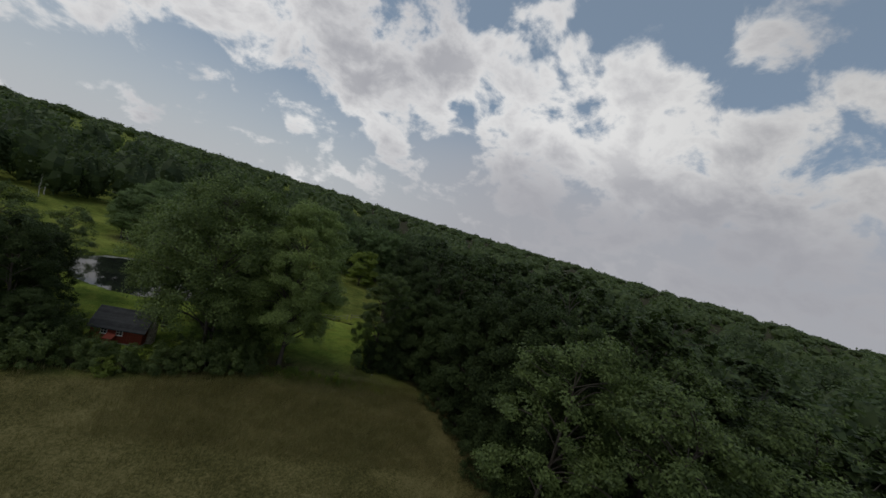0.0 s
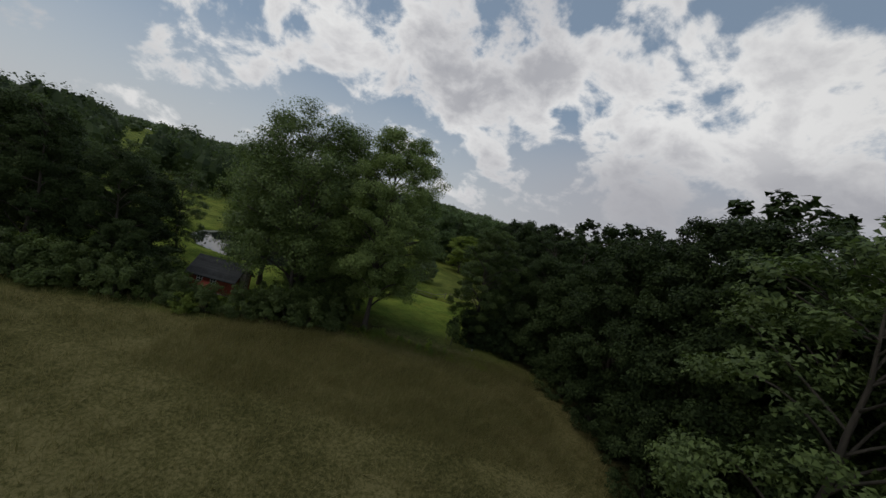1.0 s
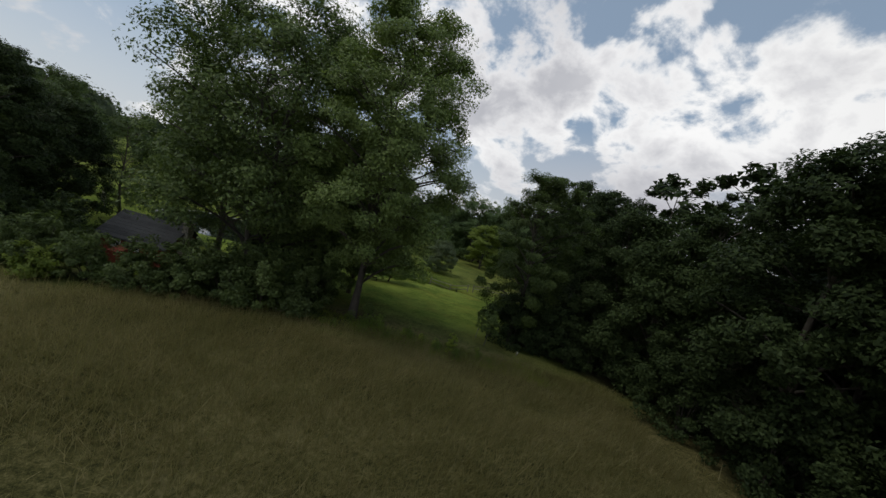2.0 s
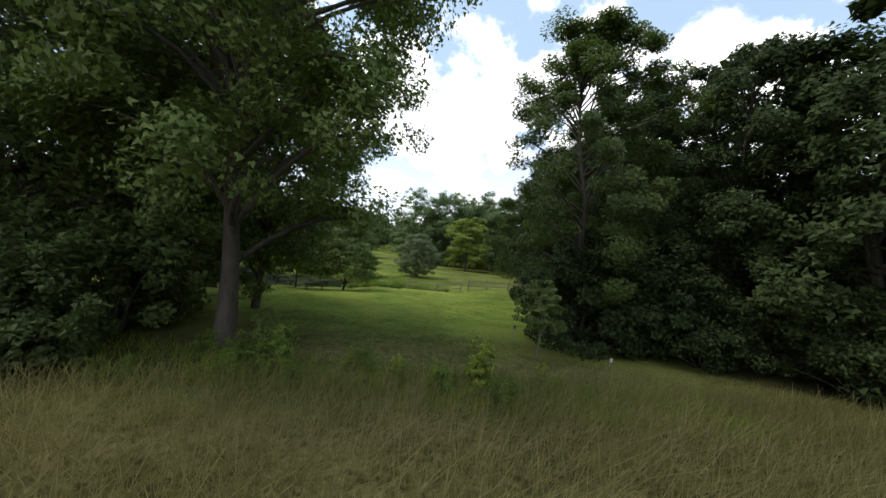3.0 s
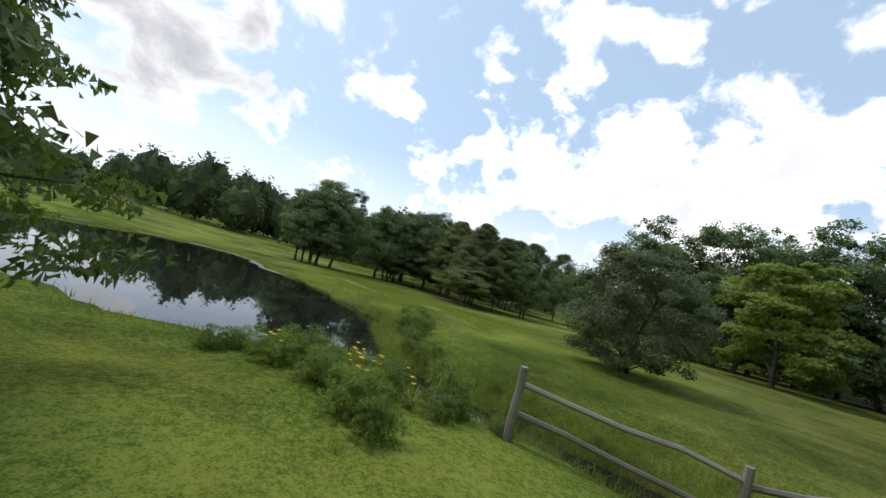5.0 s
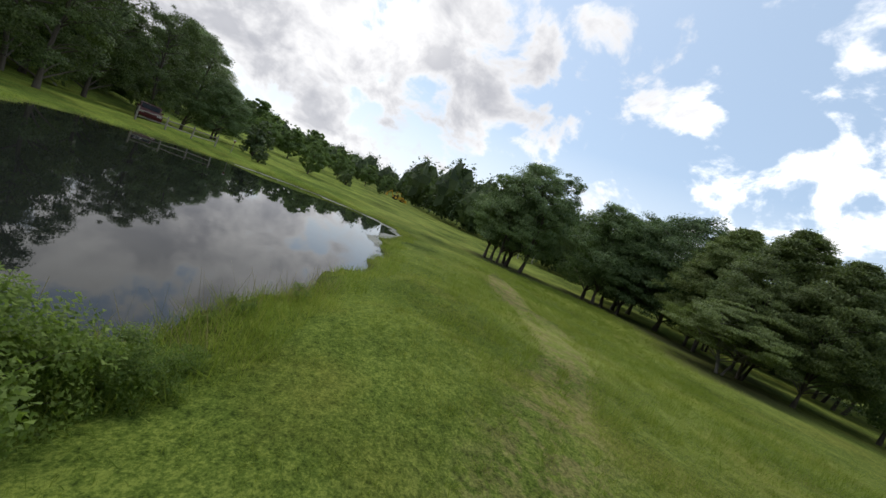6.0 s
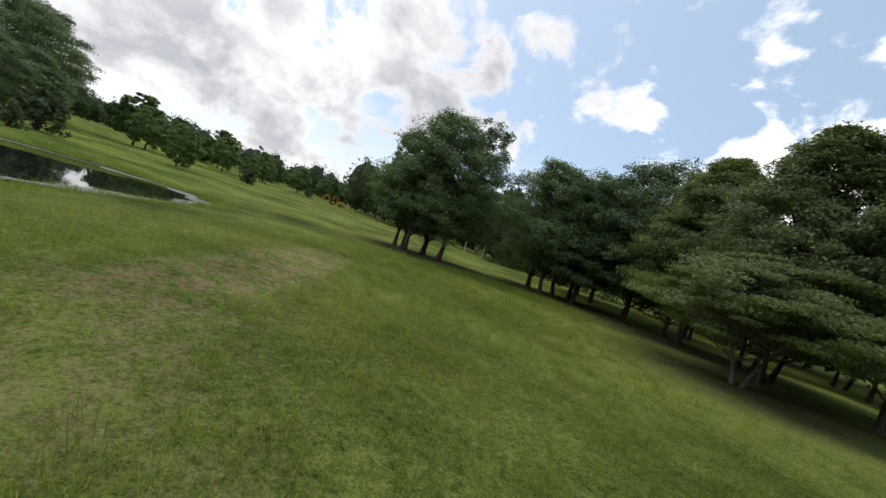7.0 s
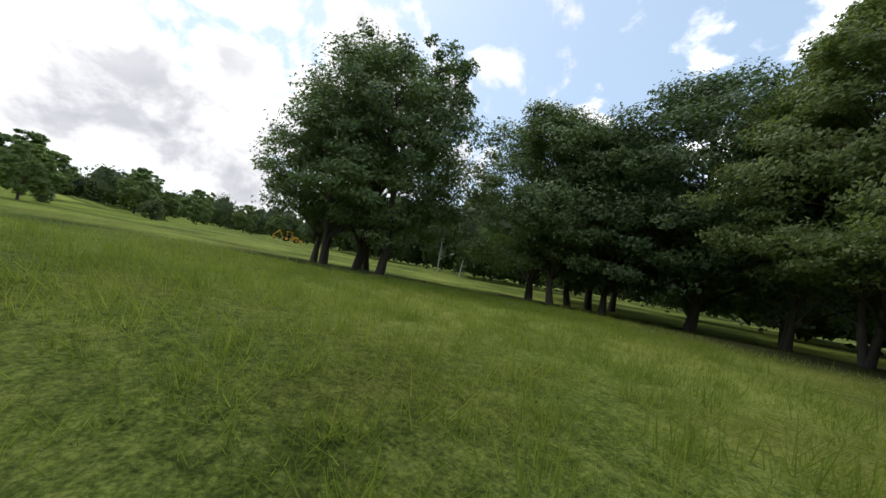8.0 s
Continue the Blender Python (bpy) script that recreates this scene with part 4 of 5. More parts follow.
blades("bank_grass", 66, scatter(76, 260000, -45, 5, 50, 80, lambda x, y: (pond_edge(x, y) > 0.0) & (pond_edge(x, y) < 1.1) & (y > 66.5), 0.16), 0.20, 0.006, GRASS_GREEN, "long green grass along the pond's bank", 1.0)
blades("bank_grass", 68, scatter(78, 60000, -13, 3, 66, 74, lambda x, y: (pond_edge(x, y) > 0.0) & (pond_edge(x, y) < 1.3) & (y > 67.2 + 0.05 * x), 0.12), 0.27, 0.004, GRASS_GREEN, "tall tangled grass on the pond's corner bank", 0.9)
blades("seed_heads", 69, scatter(79, 9000, -13, 3, 65.5, 74, lambda x, y: (pond_edge(x, y) > -0.05) & (pond_edge(x, y) < 0.7), 0.3), 0.5, 0.004, GRASS_DRY, "pale grass seed heads leaning over the water", 0.7)
blades("bank_grass", 67, scatter(77, 50000, -45, 5, 50, 68, lambda x, y: (pond_edge(x, y) > 0.0) & (pond_edge(x, y) < 0.7), 0.14), 0.16, 0.008, GRASS_GREEN, "short rough grass along the pond's near bank", 1.0)


# pale scum drifted against the far shore
def pond_scum():
    rng = np.random.default_rng(90)
    xy = np.stack([rng.uniform(-43, -22, 60000), rng.uniform(60, 80, 60000)], 1)
    d = pond_edge(xy[:, 0], xy[:, 1])
    keep = (d < -0.02) & (d > -0.75 * (0.35 + 0.65 * np.sin(xy[:, 0] * 0.9 + xy[:, 1] * 0.6) ** 2)) & (xy[:, 1] > 64.5 + 0.1 * (xy[:, 0] + 40))
    xy = xy[keep][:3600]
    n = len(xy)
    r = 0.05 + 0.11 * rng.random((n, 1)) ** 2
    a = rng.random((n, 1)) * 6.28 + np.arange(6)[None] * np.pi / 3
    k = r * (0.7 + 0.6 * rng.random((n, 6)))
    v = np.stack([xy[:, :1] + np.cos(a) * k, xy[:, 1:] + np.sin(a) * k, np.full((n, 6), WATER_Z) + 0.004 + 0.004 * rng.random((n, 1))], -1).reshape(-1, 3)
    ob = mesh_object("pond_scum", v, np.arange(6 * n).reshape(-1, 6), SCUM)
    return tagged(ob, "pale floating scum and dead leaves along the shore", "pond scum", kind="stuff")


SCUM = plain_material("dried_pond_scum", (0.12, 0.125, 0.09), (0.32, 0.32, 0.27), 6.0, 0.7, 0.3, 0.004)
pond_scum()


# ---- built things ----
def cuboid(bm, x0, x1, y0, y1, z0, z1, bevel=0.0):
    """A box between the given limits, its edges eased."""
    v = [bm.verts.new((x, y, z)) for x in (x0, x1) for y in (y0, y1) for z in (z0, z1)]
    fs = [bm.faces.new([v[i] for i in q]) for q in ((0, 1, 3, 2), (4, 6, 7, 5), (0, 4, 5, 1), (2, 3, 7, 6), (0, 2, 6, 4), (1, 5, 7, 3))]
    if bevel:
        bmesh.ops.bevel(bm, geom=list({e for f in fs for e in f.edges}), offset=bevel, segments=1, affect="EDGES")
    return bm


def box_part(name, mat, parent, x0, x1, y0, y1, z0, z1, bevel=0.01, label=""):
    return part(name, cuboid(bmesh.new(), x0, x1, y0, y1, z0, z1, bevel), mat, parent, label)


def rod(bm, a, b, r0, r1=None, sides=8, wave=0.0, seed=0):
    """A round bar from a to b with closed ends, a little crooked if asked."""
    a, b = np.array(a, float), np.array(b, float)
    rng = np.random.default_rng(seed)
    k = np.linspace(0, 1, 5 if wave else 2)[:, None]
    path = a + (b - a) * k
    if wave:
        path[1:-1] += rng.normal(size=(3, 3)) * wave
    v, f = tube(path, np.linspace(r0, r1 if r1 is not None else r0, len(k)), sides)
    vs = [bm.verts.new(p) for p in v]
    for q in f:
        bm.faces.new([vs[i] for i in q])
    bm.faces.new(vs[:sides])
    bm.faces.new(vs[-sides:][::-1])
    return bm


def rod_part(name, mat, parent, a, b, r0, r1=None, sides=8, wave=0.0, seed=0, label=""):
    return part(name, rod(bmesh.new(), a, b, r0, r1, sides, wave, seed), mat, parent, label)


def prism(bm, outline, y0, y1, bevel=0.0):
    """A side outline in x and z drawn out from y0 to y1."""
    a = [bm.verts.new((x, y0, z)) for x, z in outline]
    b = [bm.verts.new((x, y1, z)) for x, z in outline]
    n = len(outline)
    fs = [bm.faces.new(a), bm.faces.new(b[::-1])]
    for i in range(n):
        fs.append(bm.faces.new((a[i], b[i], b[(i + 1) % n], a[(i + 1) % n])))
    bmesh.ops.recalc_face_normals(bm, faces=bm.faces)
    if bevel:
        bmesh.ops.bevel(bm, geom=list({e for f in fs for e in f.edges}), offset=bevel, segments=2, affect="EDGES")
    return bm


RED_BOARD = plain_material("red_barn_paint", (0.16, 0.035, 0.022), (0.30, 0.065, 0.040), 6.0, 0.75, 0.3, 0.01, (1, 1, 6))
ROOFING = plain_material("asphalt_shingle", (0.028, 0.030, 0.032), (0.075, 0.078, 0.080), 14.0, 0.9, 0.5, 0.01)
WHITE_TRIM = plain_material("white_paint", (0.55, 0.54, 0.50), (0.80, 0.79, 0.75), 8.0, 0.6, 0.2, 0.004)
WEATHERED = plain_material("weathered_wood", (0.16, 0.145, 0.12), (0.36, 0.33, 0.28), 12.0, 0.9, 0.6, 0.008, (1, 1, 5))
DARK_WOOD = plain_material("dark_stained_wood", (0.035, 0.024, 0.016), (0.10, 0.065, 0.04), 12.0, 0.8, 0.4, 0.006)
RED_WOOD = plain_material("reddish_wood", (0.13, 0.05, 0.025), (0.26, 0.11, 0.05), 12.0, 0.7, 0.4, 0.006)
IRON = plain_material("dark_iron", (0.02, 0.02, 0.02), (0.06, 0.058, 0.055), 20.0, 0.55, 0.2, 0.003, metal=0.6)
CAR_RED = plain_material("maroon_car_paint", (0.05, 0.009, 0.011), (0.075, 0.012, 0.014), 3.0, 0.4, 0.0)
RUBBER = plain_material("tyre_rubber", (0.012, 0.012, 0.012), (0.03, 0.03, 0.03), 20.0, 0.85, 0.2, 0.004)
CHROME = plain_material("bright_metal", (0.45, 0.45, 0.46), (0.62, 0.62, 0.63), 12.0, 0.3, 0.0, metal=0.9)
DIGGER_YELLOW = plain_material("machine_yellow_paint", (0.46, 0.26, 0.025), (0.72, 0.44, 0.05), 4.0, 0.5, 0.2, 0.004)
LAMP_RED = plain_material("red_lamp_lens", (0.30, 0.012, 0.010), (0.42, 0.02, 0.015), 9.0, 0.3, 0.0)
PETAL = plain_material("yellow_lily_petals", (0.62, 0.38, 0.015), (0.86, 0.60, 0.04), 25.0, 0.6, 0.0)


def stone_material():
    m, nt, out, bsdf, geo = material("field_stone")
    co = node(nt, "ShaderNodeTexCoord").outputs["Object"]
    vor = node(nt, "ShaderNodeTexVoronoi", inputs={"Scale": 4.5})
    edge = node(nt, "ShaderNodeTexVoronoi", feature="DISTANCE_TO_EDGE", inputs={"Scale": 4.5})
    link(nt, co, vor.inputs["Vector"])
    link(nt, co, edge.inputs["Vector"])
    tone = ramp(nt, maths(nt, "MULTIPLY", noise_tex(nt, vor.outputs["Position"], 3.0, 1.0), 1.0), (0.3, (0.20, 0.17, 0.13)), (0.7, (0.45, 0.41, 0.34)))
    seam = node(nt, "ShaderNodeMapRange", inputs={"From Min": 0.0, "From Max": 0.06})
    link(nt, edge.outputs["Distance"], seam.inputs[0])
    link(nt, mix(nt, seam.outputs[0], (0.10, 0.09, 0.08), tone), bsdf.inputs["Base Color"])
    bsdf.inputs["Roughness"].default_value = 0.9
    bumped(nt, bsdf, seam.outputs[0], 0.7, 0.04)
    return m


def glass_material(name, tint):
    m, nt, out, bsdf, geo = material(name)
    bsdf.inputs["Base Color"].default_value = (*tint, 1)
    bsdf.inputs["Roughness"].default_value = 0.08
    bsdf.inputs["Specular IOR Level"].default_value = 0.3
    return m


STONE = stone_material()
PANE = glass_material("dark_window_glass", (0.02, 0.025, 0.03))


def cabin():
    """A small red board cabin with a dark gabled roof and a stone chimney."""
    x, y = -20.3, 46.3
    c = thing("cabin", x, y, gz(x, y) - 0.05, 3, "small red wooden cabin with dark shingle roof and stone chimney", "cabin")
    L, D, H, R = 2.35, 1.75, 1.95, 3.35
    bm = bmesh.new()
    prism(bm, [(-D, 0), (D, 0), (D, H), (0, R - 0.08), (-D, H)], -L, L)
    for v in bm.verts:
        v.co = (v.co.y, v.co.x, v.co.z)
    bmesh.ops.recalc_face_normals(bm, faces=bm.faces)
    body = part("wall", bm, RED_BOARD, c)
    for k in range(19):
        bx = -L + 0.13 + k * 0.248
        box_part("batten", RED_BOARD, body, bx - 0.022, bx + 0.022, -D - 0.022, -D - 0.001, 0.25, H - 0.05, 0.004)
    box_part("foundation", STONE, c, -L - 0.05, L + 0.05, -D - 0.05, D + 0.05, -0.3, 0.24, 0.02)
    for sgn in (-1, 1):
        bm = bmesh.new()
        run = D + 0.32
        drop = (R - H) / D * run
        prism(bm, [(0, R), (sgn * run, R - drop), (sgn * run, R - drop + 0.09), (0, R + 0.11)], -L - 0.28, L + 0.28)
        for v in bm.verts:
            v.co = (v.co.y, v.co.x, v.co.z)
        bmesh.ops.recalc_face_normals(bm, faces=bm.faces)
        roof = part("roof", bm, ROOFING, c)
        for k in range(9):
            t = (k + 0.5) / 9
            z = R + 0.105 - drop * t
            yy = sgn * run * t
            bm = bmesh.new()
            cuboid(bm, -L - 0.29, L + 0.29, -0.13, 0.13, -0.008, 0.012)
            bmesh.ops.rotate(bm, verts=bm.verts, cent=(0, 0, 0), matrix=Matrix.Rotation(-sgn * math.atan2(drop, run), 3, "X"))
            bmesh.ops.translate(bm, verts=bm.verts, vec=(0, yy, z))
            part("shingle_course", bm, ROOFING, roof)
    for wx in (-1.15, 0.25):
        w = box_part("window", WHITE_TRIM, c, wx - 0.3, wx + 0.3, -D - 0.055, -D - 0.024, 1.10, 1.72, 0.006, "white-framed square window")
        for px in (-0.13, 0.13):
            for pz in (1.28, 1.55):
                box_part("pane", PANE, w, wx + px - 0.105, wx + px + 0.105, -D - 0.062, -D - 0.056, pz - 0.11, pz + 0.11, 0.0)
        box_part("sill", WHITE_TRIM, w, wx - 0.34, wx + 0.34, -D - 0.12, -D - 0.026, 1.05, 1.10, 0.006)
    hatch = box_part("entry_lobby", RED_BOARD, c, -0.75, 0.0, -D - 0.95, -D - 0.03, -0.1, 1.02, 0.01, "low red board lobby under the windows")
    box_part("door", RED_BOARD, hatch, -0.66, -0.09, -D - 0.985, -D - 0.955, 0.0, 0.92, 0.008)
    bm = bmesh.new()
    prism(bm, [(-D - 1.05, 0.96), (-D - 0.03, 1.22), (-D - 0.03, 1.28), (-D - 1.05, 1.02)], -0.82, 0.07)
    for v in bm.verts:
        v.co = (v.co.y, v.co.x, v.co.z)
    bmesh.ops.recalc_face_normals(bm, faces=bm.faces)
    part("lobby_roof", bm, RED_BOARD, hatch)
    chim = box_part("chimney", STONE, c, L + 0.02, L + 0.62, -0.75, 0.15, -0.2, 2.6, 0.04, "tall pale fieldstone chimney")
    box_part("stack", STONE, chim, L + 0.06, L + 0.52, -0.62, 0.02, 2.6, 3.62, 0.03)
    box_part("cap", STONE, chim, L + 0.0, L + 0.58, -0.68, 0.08, 3.62, 3.72, 0.02)
    rod_part("flue", IRON, chim, (L + 0.29, -0.3, 3.71), (L + 0.29, -0.3, 3.95), 0.1, sides=12)
    return c


cabin()


def rail_fence(name, a, b, posts, label, group, gaps=(), low=0.35, top=0.78, tall=1.02, seed=0):
    """A split-rail fence from a to b, standing on the ground."""
    rng = np.random.default_rng(seed)
    f = thing(name, a[0], a[1], gz(*a), 0, label, "fence", group)
    a, b = np.array(a), np.array(b)
    spots = [a + (b - a) * t for t in posts]
    base = np.array([a[0], a[1], gz(*a)])
    feet = [np.array([p[0], p[1], gz(*p)]) - base for p in spots]
    for i, p in enumerate(feet):
        rod_part("post", WEATHERED, f, p + (0, 0, -0.2), p + (rng.normal() * 0.03, rng.normal() * 0.03, tall), 0.065, 0.055, 7, 0.008, i)
    for i in range(len(feet) - 1):
        if i in gaps:
            continue
        for z in (low, top):
            j = rng.normal(size=2) * 0.03
            rod_part("rail", WEATHERED, f, feet[i] + (0, 0, z + j[0]), feet[i + 1] + (0, 0, z + j[1]), 0.045, 0.038, 6, 0.02, i * 7 + int(z * 100))
    return f


rail_fence("rail_fence", (-0.7, 66.0), (15.6, 73.6), (0, 0.16, 0.30, 0.345, 0.46, 0.60, 0.74, 0.87, 1.0), "weathered grey split-rail fence with an open gap", "rail fences", gaps=(2,), seed=3)
rail_fence("rail_fence", (-37.0, 57.8), (-41.6, 61.6), (0, 0.33, 0.66, 1.0), "low weathered rail fence before the parked car", "rail fences", seed=4)


def garden_bench():
    x, y = -6.1, 57.7
    b = thing("garden_bench", x, y, gz(x, y), 3, "dark slatted garden bench facing the pond", "bench")
    b.scale = (0.85, 0.85, 0.8)
    for k in range(4):
        box_part("seat_slat", DARK_WOOD, b, -0.68, 0.68, -0.2 + k * 0.105, -0.115 + k * 0.105, 0.40, 0.43, 0.005)
    box_part("back_slat", DARK_WOOD, b, -0.68, 0.68, -0.245, -0.22, 0.47, 0.55, 0.005)
    for sx in (-0.6, 0.6):
        box_part("leg", IRON, b, sx - 0.025, sx + 0.025, 0.14, 0.19, 0.0, 0.40, 0.006)
        box_part("leg", IRON, b, sx - 0.025, sx + 0.025, -0.29, -0.246, 0.0, 0.56, 0.006)


garden_bench()


def porch_swing():
    x, y = -9.9, 52.2
    w = thing("garden_swing", x, y, gz(x, y), 12, "reddish wooden swing seat hung from a dark timber frame", "swing")
    for sx in (-1.05, 1.05):
        for sy in (-0.7, 0.7):
            rod_part("frame_leg", DARK_WOOD, w, (sx * 1.05, sy, -0.05), (sx, 0, 1.78), 0.05, 0.045)
        rod_part("crossbar", DARK_WOOD, w, (sx * 1.04, -0.5, 0.5), (sx * 1.04, 0.5, 0.5), 0.035)
    rod_part("top_beam", DARK_WOOD, w, (-1.25, 0, 1.80), (1.25, 0, 1.80), 0.06)
    seat = box_part("seat", RED_WOOD, w, -0.75, 0.75, -0.25, 0.28, 0.46, 0.50, 0.01)
    for k in range(5):
        box_part("back_slat", RED_WOOD, seat, -0.75, 0.75, -0.30 - 0.03 * k, -0.272 - 0.03 * k, 0.54 + k * 0.09, 0.61 + k * 0.09, 0.005)
    for sx in (-0.72, 0.72):
        box_part("armrest", RED_WOOD, seat, sx - 0.04, sx + 0.04, -0.3, 0.28, 0.70, 0.735, 0.008)
        rod_part("chain", IRON, w, (sx, 0.24, 0.5), (sx * 1.08, 0.0, 1.78), 0.010, sides=5)
        rod_part("chain", IRON, w, (sx, -0.3, 0.62), (sx * 1.08, 0.0, 1.78), 0.010, sides=5)


porch_swing()


def beehive():
    x, y = -6.9, 40.6
    h = thing("beehive", x, y, gz(x, y), 12, "white-painted box beehive half hidden at the hedge", "beehive")
    box_part("stand", WEATHERED, h, -0.24, 0.24, -0.28, 0.28, 0.0, 0.12, 0.01)
    box_part("brood_box", WHITE_TRIM, h, -0.21, 0.21, -0.26, 0.26, 0.125, 0.37, 0.006)
    box_part("lid", WHITE_TRIM, h, -0.25, 0.25, -0.30, 0.30, 0.375, 0.43, 0.01)


beehive()


def picnic_table():
    x, y = -12.7, 52.7
    t = thing("picnic_table", x, y, gz(x, y), 25, "weathered grey picnic table under the trees", "table")
    for k in range(5):
        box_part("top_board", WEATHERED, t, -0.9, 0.9, -0.36 + k * 0.148, -0.224 + k * 0.148, 0.72, 0.76, 0.006)
    for sy in (-0.72, 0.72):
        box_part("bench_board", WEATHERED, t, -0.9, 0.9, sy - 0.13, sy + 0.13, 0.42, 0.46, 0.006)
    for sx in (-0.62, 0.62):
        for sy in (-1, 1):
            rod_part("leg", WEATHERED, t, (sx, sy * 0.62, -0.02), (sx, sy * 0.22, 0.71), 0.045)
        box_part("brace", WEATHERED, t, sx - 0.03, sx + 0.03, -0.85, 0.85, 0.34, 0.415, 0.006)


picnic_table()


def parked_car():
    x, y = -44.6, 54.9
    c = thing("car", x, y, gz(x, y), 28, "dark maroon hatchback parked beneath the trees", "car")
    bm = bmesh.new()
    prism(bm, [(-2.15, 0.34), (-2.18, 0.62), (-2.05, 0.92), (-1.9, 0.98), (1.0, 0.95), (1.95, 0.80), (2.16, 0.62), (2.14, 0.30), (1.6, 0.24), (-1.6, 0.24)], -0.86, 0.86, 0.06)
    body = part("body", bm, CAR_RED, c)
    bm = bmesh.new()
    prism(bm, [(-1.85, 0.95), (-1.62, 1.32), (-1.30, 1.44), (0.05, 1.45), (0.38, 1.38), (1.02, 0.95)], -0.74, 0.74, 0.05)
    part("cabin_shell", bm, CAR_RED, c)
    for sy in (-1, 1):
        for x0, x1 in ((-1.45, -0.75), (-0.68, 0.0), (0.06, 0.42)):
            bm = bmesh.new()
            prism(bm, [(x0, 1.02), (x1 + 0.12, 1.02), (x1, 1.34), (x0 + 0.06, 1.36)], sy * 0.741, sy * 0.748)
            part("side_window", bm, PANE, c)
        box_part("mirror", CAR_RED, c, 0.55, 0.72, sy * 0.86 - 0.09, sy * 0.86 + 0.09, 0.96, 1.08, 0.02)
        box_part("tail_light", LAMP_RED, c, -2.17, -2.06, sy * 0.66 - 0.13, sy * 0.66 + 0.13, 0.70, 0.86, 0.01)
        box_part("headlight", CHROME, c, 2.0, 2.13, sy * 0.62 - 0.16, sy * 0.62 + 0.16, 0.60, 0.72, 0.01)
        box_part("door_handle", CHROME, c, -0.35, -0.2, sy * 0.87 - 0.012, sy * 0.87 + 0.012, 0.80, 0.83, 0.004)
    for wx in (-1.3, 1.32):
        for sy in (-1, 1):
            tyre = rod_part("wheel", RUBBER, c, (wx, sy * 0.66, 0.31), (wx, sy * 0.87, 0.31), 0.31, sides=20)
            rod_part("rim", CHROME, tyre, (wx, sy * 0.868, 0.31), (wx, sy * 0.885, 0.31), 0.19, sides=14)
    bm = bmesh.new()
    prism(bm, [(-1.875, 1.0), (-1.865, 1.0), (-1.665, 1.28), (-1.675, 1.285)], -0.62, 0.62)
    part("rear_window", bm, PANE, c)
    bm = bmesh.new()
    prism(bm, [(0.43, 1.36), (0.44, 1.365), (1.0, 0.985), (0.99, 0.98)], -0.64, 0.64)
    part("windscreen", bm, PANE, c)


parked_car()


def backhoe():
    x, y = -124.0, 88.2
    m = thing("backhoe", x, y, gz(x, y) - 0.02, 100, "yellow backhoe loader parked on the grassy slope", "digger")
    box_part("chassis", DIGGER_YELLOW, m, -1.9, 1.9, -0.5, 0.5, 0.55, 1.0, 0.05)
    box_part("engine_hood", DIGGER_YELLOW, m, 0.35, 1.85, -0.45, 0.45, 1.0, 1.55, 0.08)
    for sx in (-0.95, 0.25):
        for sy in (-0.62, 0.62):
            rod_part("cab_post", DIGGER_YELLOW, m, (sx, sy, 1.0), (sx, sy, 2.5), 0.05)
    box_part("cab_roof", DIGGER_YELLOW, m, -1.1, 0.4, -0.75, 0.75, 2.5, 2.62, 0.03)
    box_part("cab_seat", RUBBER, m, -0.6, -0.15, -0.25, 0.25, 1.0, 1.7, 0.05)
    for wx, r in ((-1.1, 0.72), (1.35, 0.52)):
        for sy in (-1, 1):
            w = rod_part("wheel", RUBBER, m, (wx, sy * 0.55, r), (wx, sy * 0.95, r), r, sides=18)
            rod_part("rim", DIGGER_YELLOW, w, (wx, sy * 0.951, r), (wx, sy * 0.965, r), r * 0.5, sides=14)
    for sy in (-0.55, 0.55):
        rod_part("loader_arm", DIGGER_YELLOW, m, (0.6, sy, 1.5), (2.6, sy, 0.7), 0.09)
    bm = bmesh.new()
    prism(bm, [(2.5, 0.15), (3.25, 0.1), (3.2, 0.2), (2.7, 0.3), (2.65, 0.95), (2.5, 0.95)], -1.1, 1.1, 0.02)
    part("loader_bucket", bm, DIGGER_YELLOW, m)
    rod_part("boom", DIGGER_YELLOW, m, (-1.9, 0, 0.9), (-2.9, 0, 2.6), 0.14, 0.11)
    rod_part("dipper", DIGGER_YELLOW, m, (-2.9, 0, 2.6), (-4.1, 0, 1.1), 0.11, 0.09)
    bm = bmesh.new()
    prism(bm, [(-4.2, 1.15), (-3.9, 1.1), (-3.75, 0.55), (-4.1, 0.35), (-4.4, 0.6)], -0.32, 0.32, 0.02)
    part("digging_bucket", bm, DIGGER_YELLOW, m)


backhoe()


def birdhouse():
    x, y = -42.6, 62.6
    b = thing("birdhouse", x, y, gz(x, y), 20, "small wooden birdhouse on a leaning weathered post", "birdhouse")
    b.scale = (0.55, 0.55, 0.55)
    rod_part("post", WEATHERED, b, (0, 0, -0.1), (0.18, 0.05, 1.75), 0.05, 0.045)
    box = box_part("nest_box", RED_WOOD, b, 0.05, 0.31, -0.08, 0.18, 1.75, 2.05, 0.008)
    rod_part("entrance_hole", IRON, box, (0.18, -0.082, 1.93), (0.18, -0.086, 1.93), 0.025, sides=10)
    bm = bmesh.new()
    prism(bm, [(-0.02, 2.05), (0.18, 2.22), (0.38, 2.05), (0.38, 2.08), (0.18, 2.25), (-0.02, 2.08)], -0.14, 0.24)
    part("roof", bm, WEATHERED, b)


birdhouse()


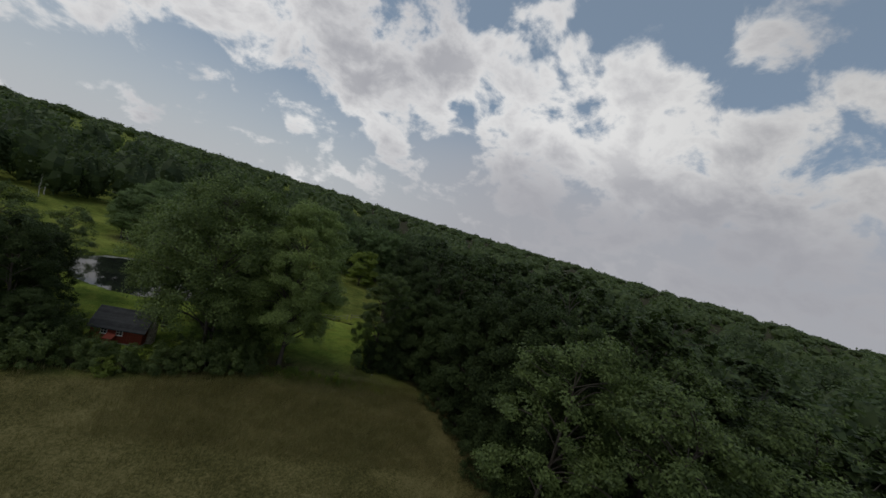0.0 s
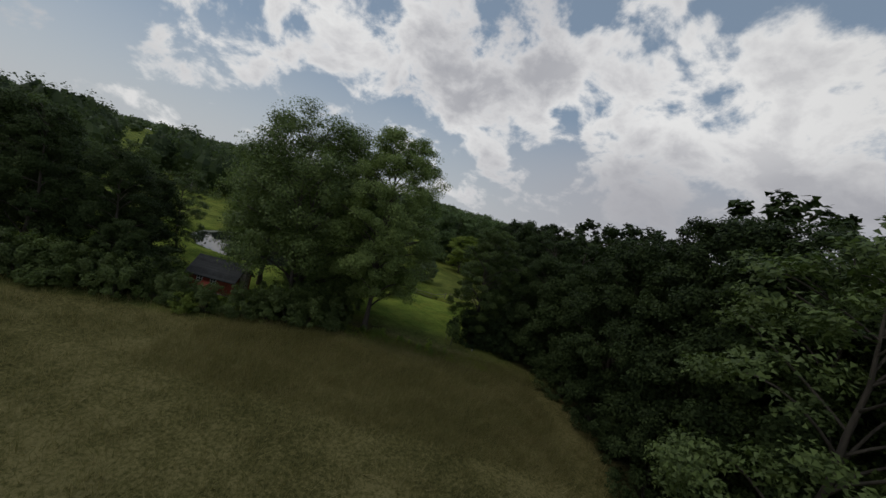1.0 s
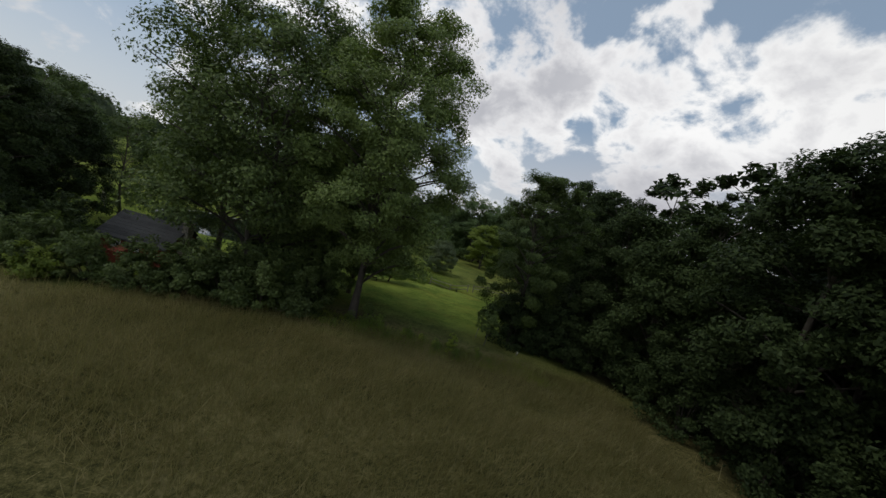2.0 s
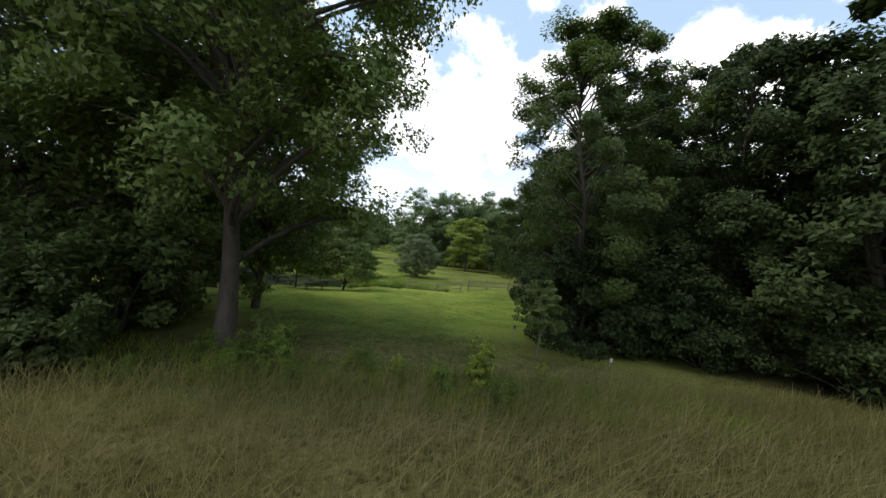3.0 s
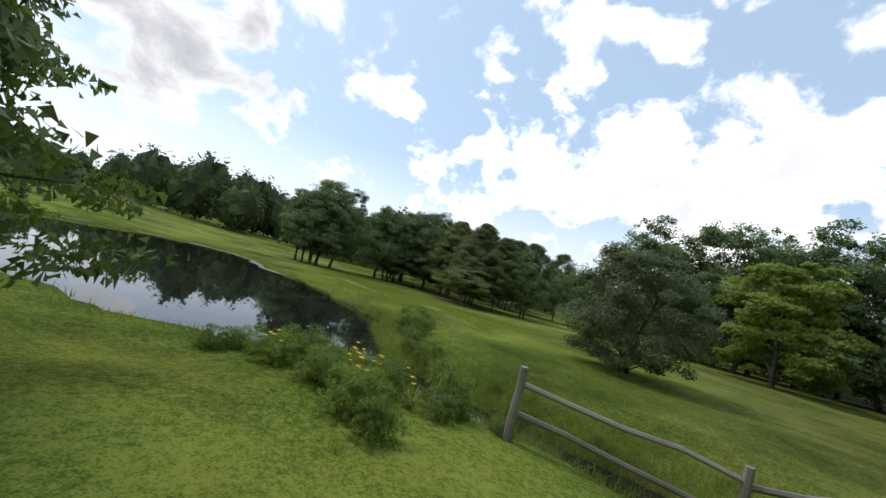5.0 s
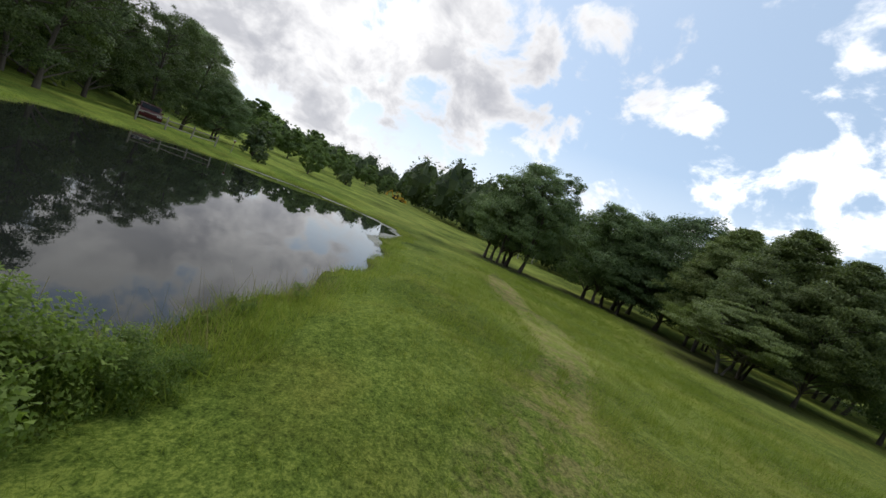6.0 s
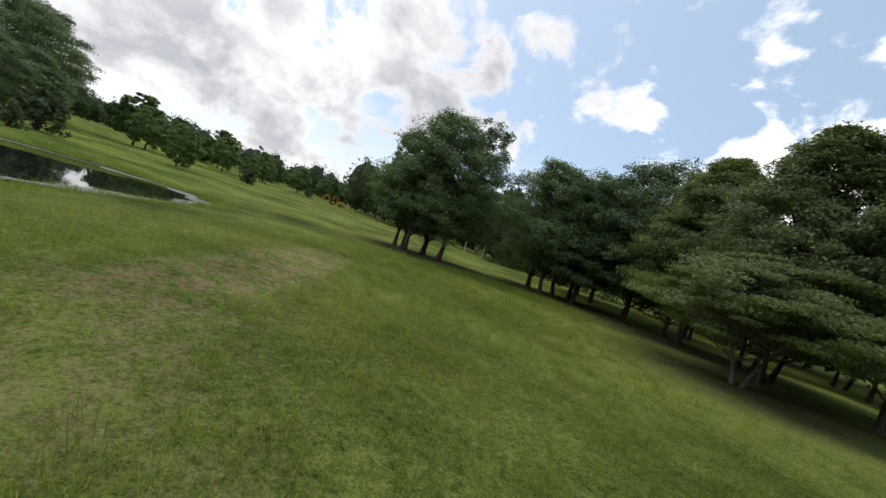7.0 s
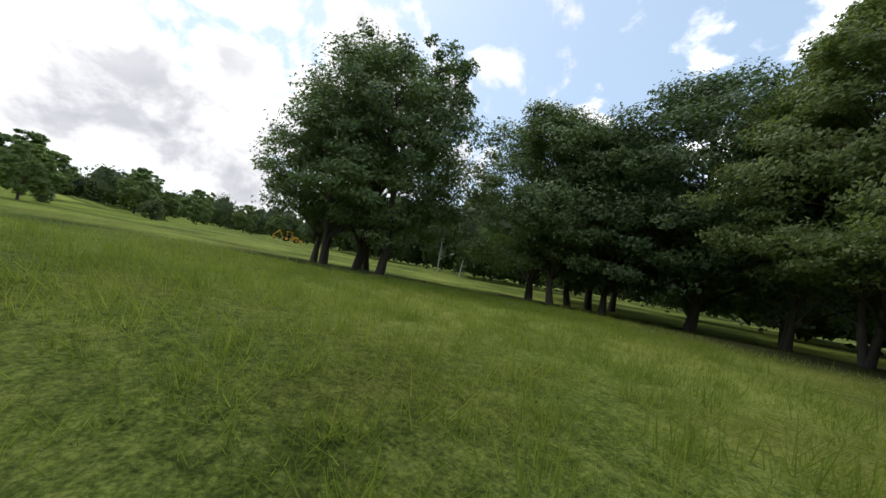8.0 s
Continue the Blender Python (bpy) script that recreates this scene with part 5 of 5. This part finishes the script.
def marker_stake(x, y, tall, mat, label):
    s = thing("marker_stake", x, y, gz(x, y), 15, label, "stake", "marker stakes")
    box_part("stick", WEATHERED, s, -0.015, 0.015, -0.012, 0.012, -0.1, tall, 0.003)
    box_part("flag", mat, s, 0.016, 0.09, -0.006, 0.006, tall - 0.12, tall, 0.002)


marker_stake(7.7, 45.1, 0.26, WHITE_TRIM, "short survey stake with a white flag")
marker_stake(4.9, 46.6, 0.75, WEATHERED, "thin weathered stake at the lawn's edge")
cone = stand(shrub("dwarf_spruce", 49, 0.55, 0.42, 500, 0.05, LEAF_WOOD), 2.8, 66.9)
tagged(cone, "tiny dark evergreen on the lawn by the fence", "shrub")


def daylily(seed):
    """A clump of strap leaves with a few yellow flowers on stalks."""
    rng = np.random.default_rng(seed)
    ob = new("daylily")
    pieces = []
    for k in range(46):
        a, h, out = rng.random() * 6.28, 0.35 + 0.35 * rng.random(), 0.15 + 0.4 * rng.random()
        d, w = np.array([math.cos(a), math.sin(a), 0]), np.array([-math.sin(a), math.cos(a), 0]) * 0.011
        p0 = d * 0.08 * rng.random()
        p1, p2 = p0 + d * out * 0.45 + (0, 0, h * 0.85), p0 + d * out + (0, 0, h * (0.55 + 0.35 * rng.random()))
        pieces.append((np.array([p0 - w, p0 + w, p1 + w, p1 - w, p2 + w * 0.2, p2 - w * 0.2]), np.array([[0, 1, 2, 3], [3, 2, 4, 5]])))
    v, f = joined(pieces)
    mesh_object("leaf_tuft", v, f, GRASS_GREEN, ob)
    for k in range(2):
        a, r, h = rng.random() * 6.28, 0.22 * rng.random(), 0.56 + 0.2 * rng.random()
        top = np.array([r * math.cos(a), r * math.sin(a), h])
        v, f = tube(np.array([top * (0.2, 0.2, 0), top * (0.7, 0.7, 0.6), top]), np.array([0.006, 0.005, 0.004]), 4)
        stalk = mesh_object("stalk", v, f, GRASS_GREEN, ob)
        petals = []
        for j in range(6):
            b = j * math.pi / 3 + rng.random() * 0.2
            d, w = np.array([math.cos(b), math.sin(b), 0]), np.array([-math.sin(b), math.cos(b), 0]) * 0.018
            petals.append((np.array([top, top + d * 0.035 - w + (0, 0, 0.035), top + d * 0.085 + (0, 0, 0.03), top + d * 0.035 + w + (0, 0, 0.035)]), np.array([[0, 1, 2, 3]])))
        v, f = joined(petals)
        mesh_object("flower", v, f, PETAL, stalk)
    return ob


lily = stand(daylily(81), -2.6, 65.2, 0, 0.65)
tagged(lily, "yellow daylily clump with strap leaves by the pond", "flower", "daylilies")
lily_two = stand(daylily(82), -3.2, 65.4, 0, 0.6)
tagged(lily_two, "yellow daylily clump with strap leaves by the pond", "flower", "daylilies")
for k in range(16):
    again(lily if k % 2 else lily_two, rnd.uniform(-5.2, -1.3), rnd.uniform(64.3, 65.7), rnd.random() * 360, rnd.uniform(0.5, 0.72))
weed = stand(shrub("bank_weed", 83, 0.75, 1.0, 1500, 0.045, LEAF_LIGHT), -1.6, 65.8)
tagged(weed, "tangled green weeds among the daylilies", "weed", "bank weeds")
for k in range(26):
    again(weed, rnd.uniform(-6.2, -0.9), rnd.uniform(63.9, 65.9), rnd.random() * 360, rnd.uniform(0.45, 0.75))
for k in range(18):
    again(weed, rnd.uniform(-4.6, -0.6), rnd.uniform(65.4, 66.4), rnd.random() * 360, rnd.uniform(0.28, 0.42))
for k, (x, y, s) in enumerate(((-4.7, 68.8, 0.85), (-4.2, 68.4, 0.75), (-5.0, 69.2, 0.75), (-4.1, 69.0, 0.65), (-3.7, 68.3, 0.6), (-4.5, 69.4, 0.5))):
    tagged(again(weed, x, y, 67 * k, s), "low tangle of green weeds at the water's edge")
placed = 0
while placed < 20:
    x, y = rnd.uniform(-13, 0.5), rnd.uniform(67.4, 74)
    if 0.15 < float(pond_edge(np.float64(x), np.float64(y))) < 0.9:
        tagged(again(weed, x, y, rnd.random() * 360, rnd.uniform(0.2, 0.42)), "tangled green weeds along the pond's grassy bank")
        placed += 1
gap_weed = stand(shrub("gap_weed", 84, 0.8, 1.0, 1100, 0.06, LEAF_LIGHT), -1.4, 41.9, 0, 1.1)
tagged(gap_weed, "leafy green weeds at the foot of the tall maple", "weed", "gap weeds")
for k in range(24):
    x = rnd.uniform(-7.5, 6.5)
    tagged(again(gap_weed, x, rnd.uniform(40.9, 42.6) - 0.25 * max(0.0, -x - 2.0), rnd.random() * 360, rnd.uniform(0.4, 0.85)), "low leafy weeds where the field meets the lawn")
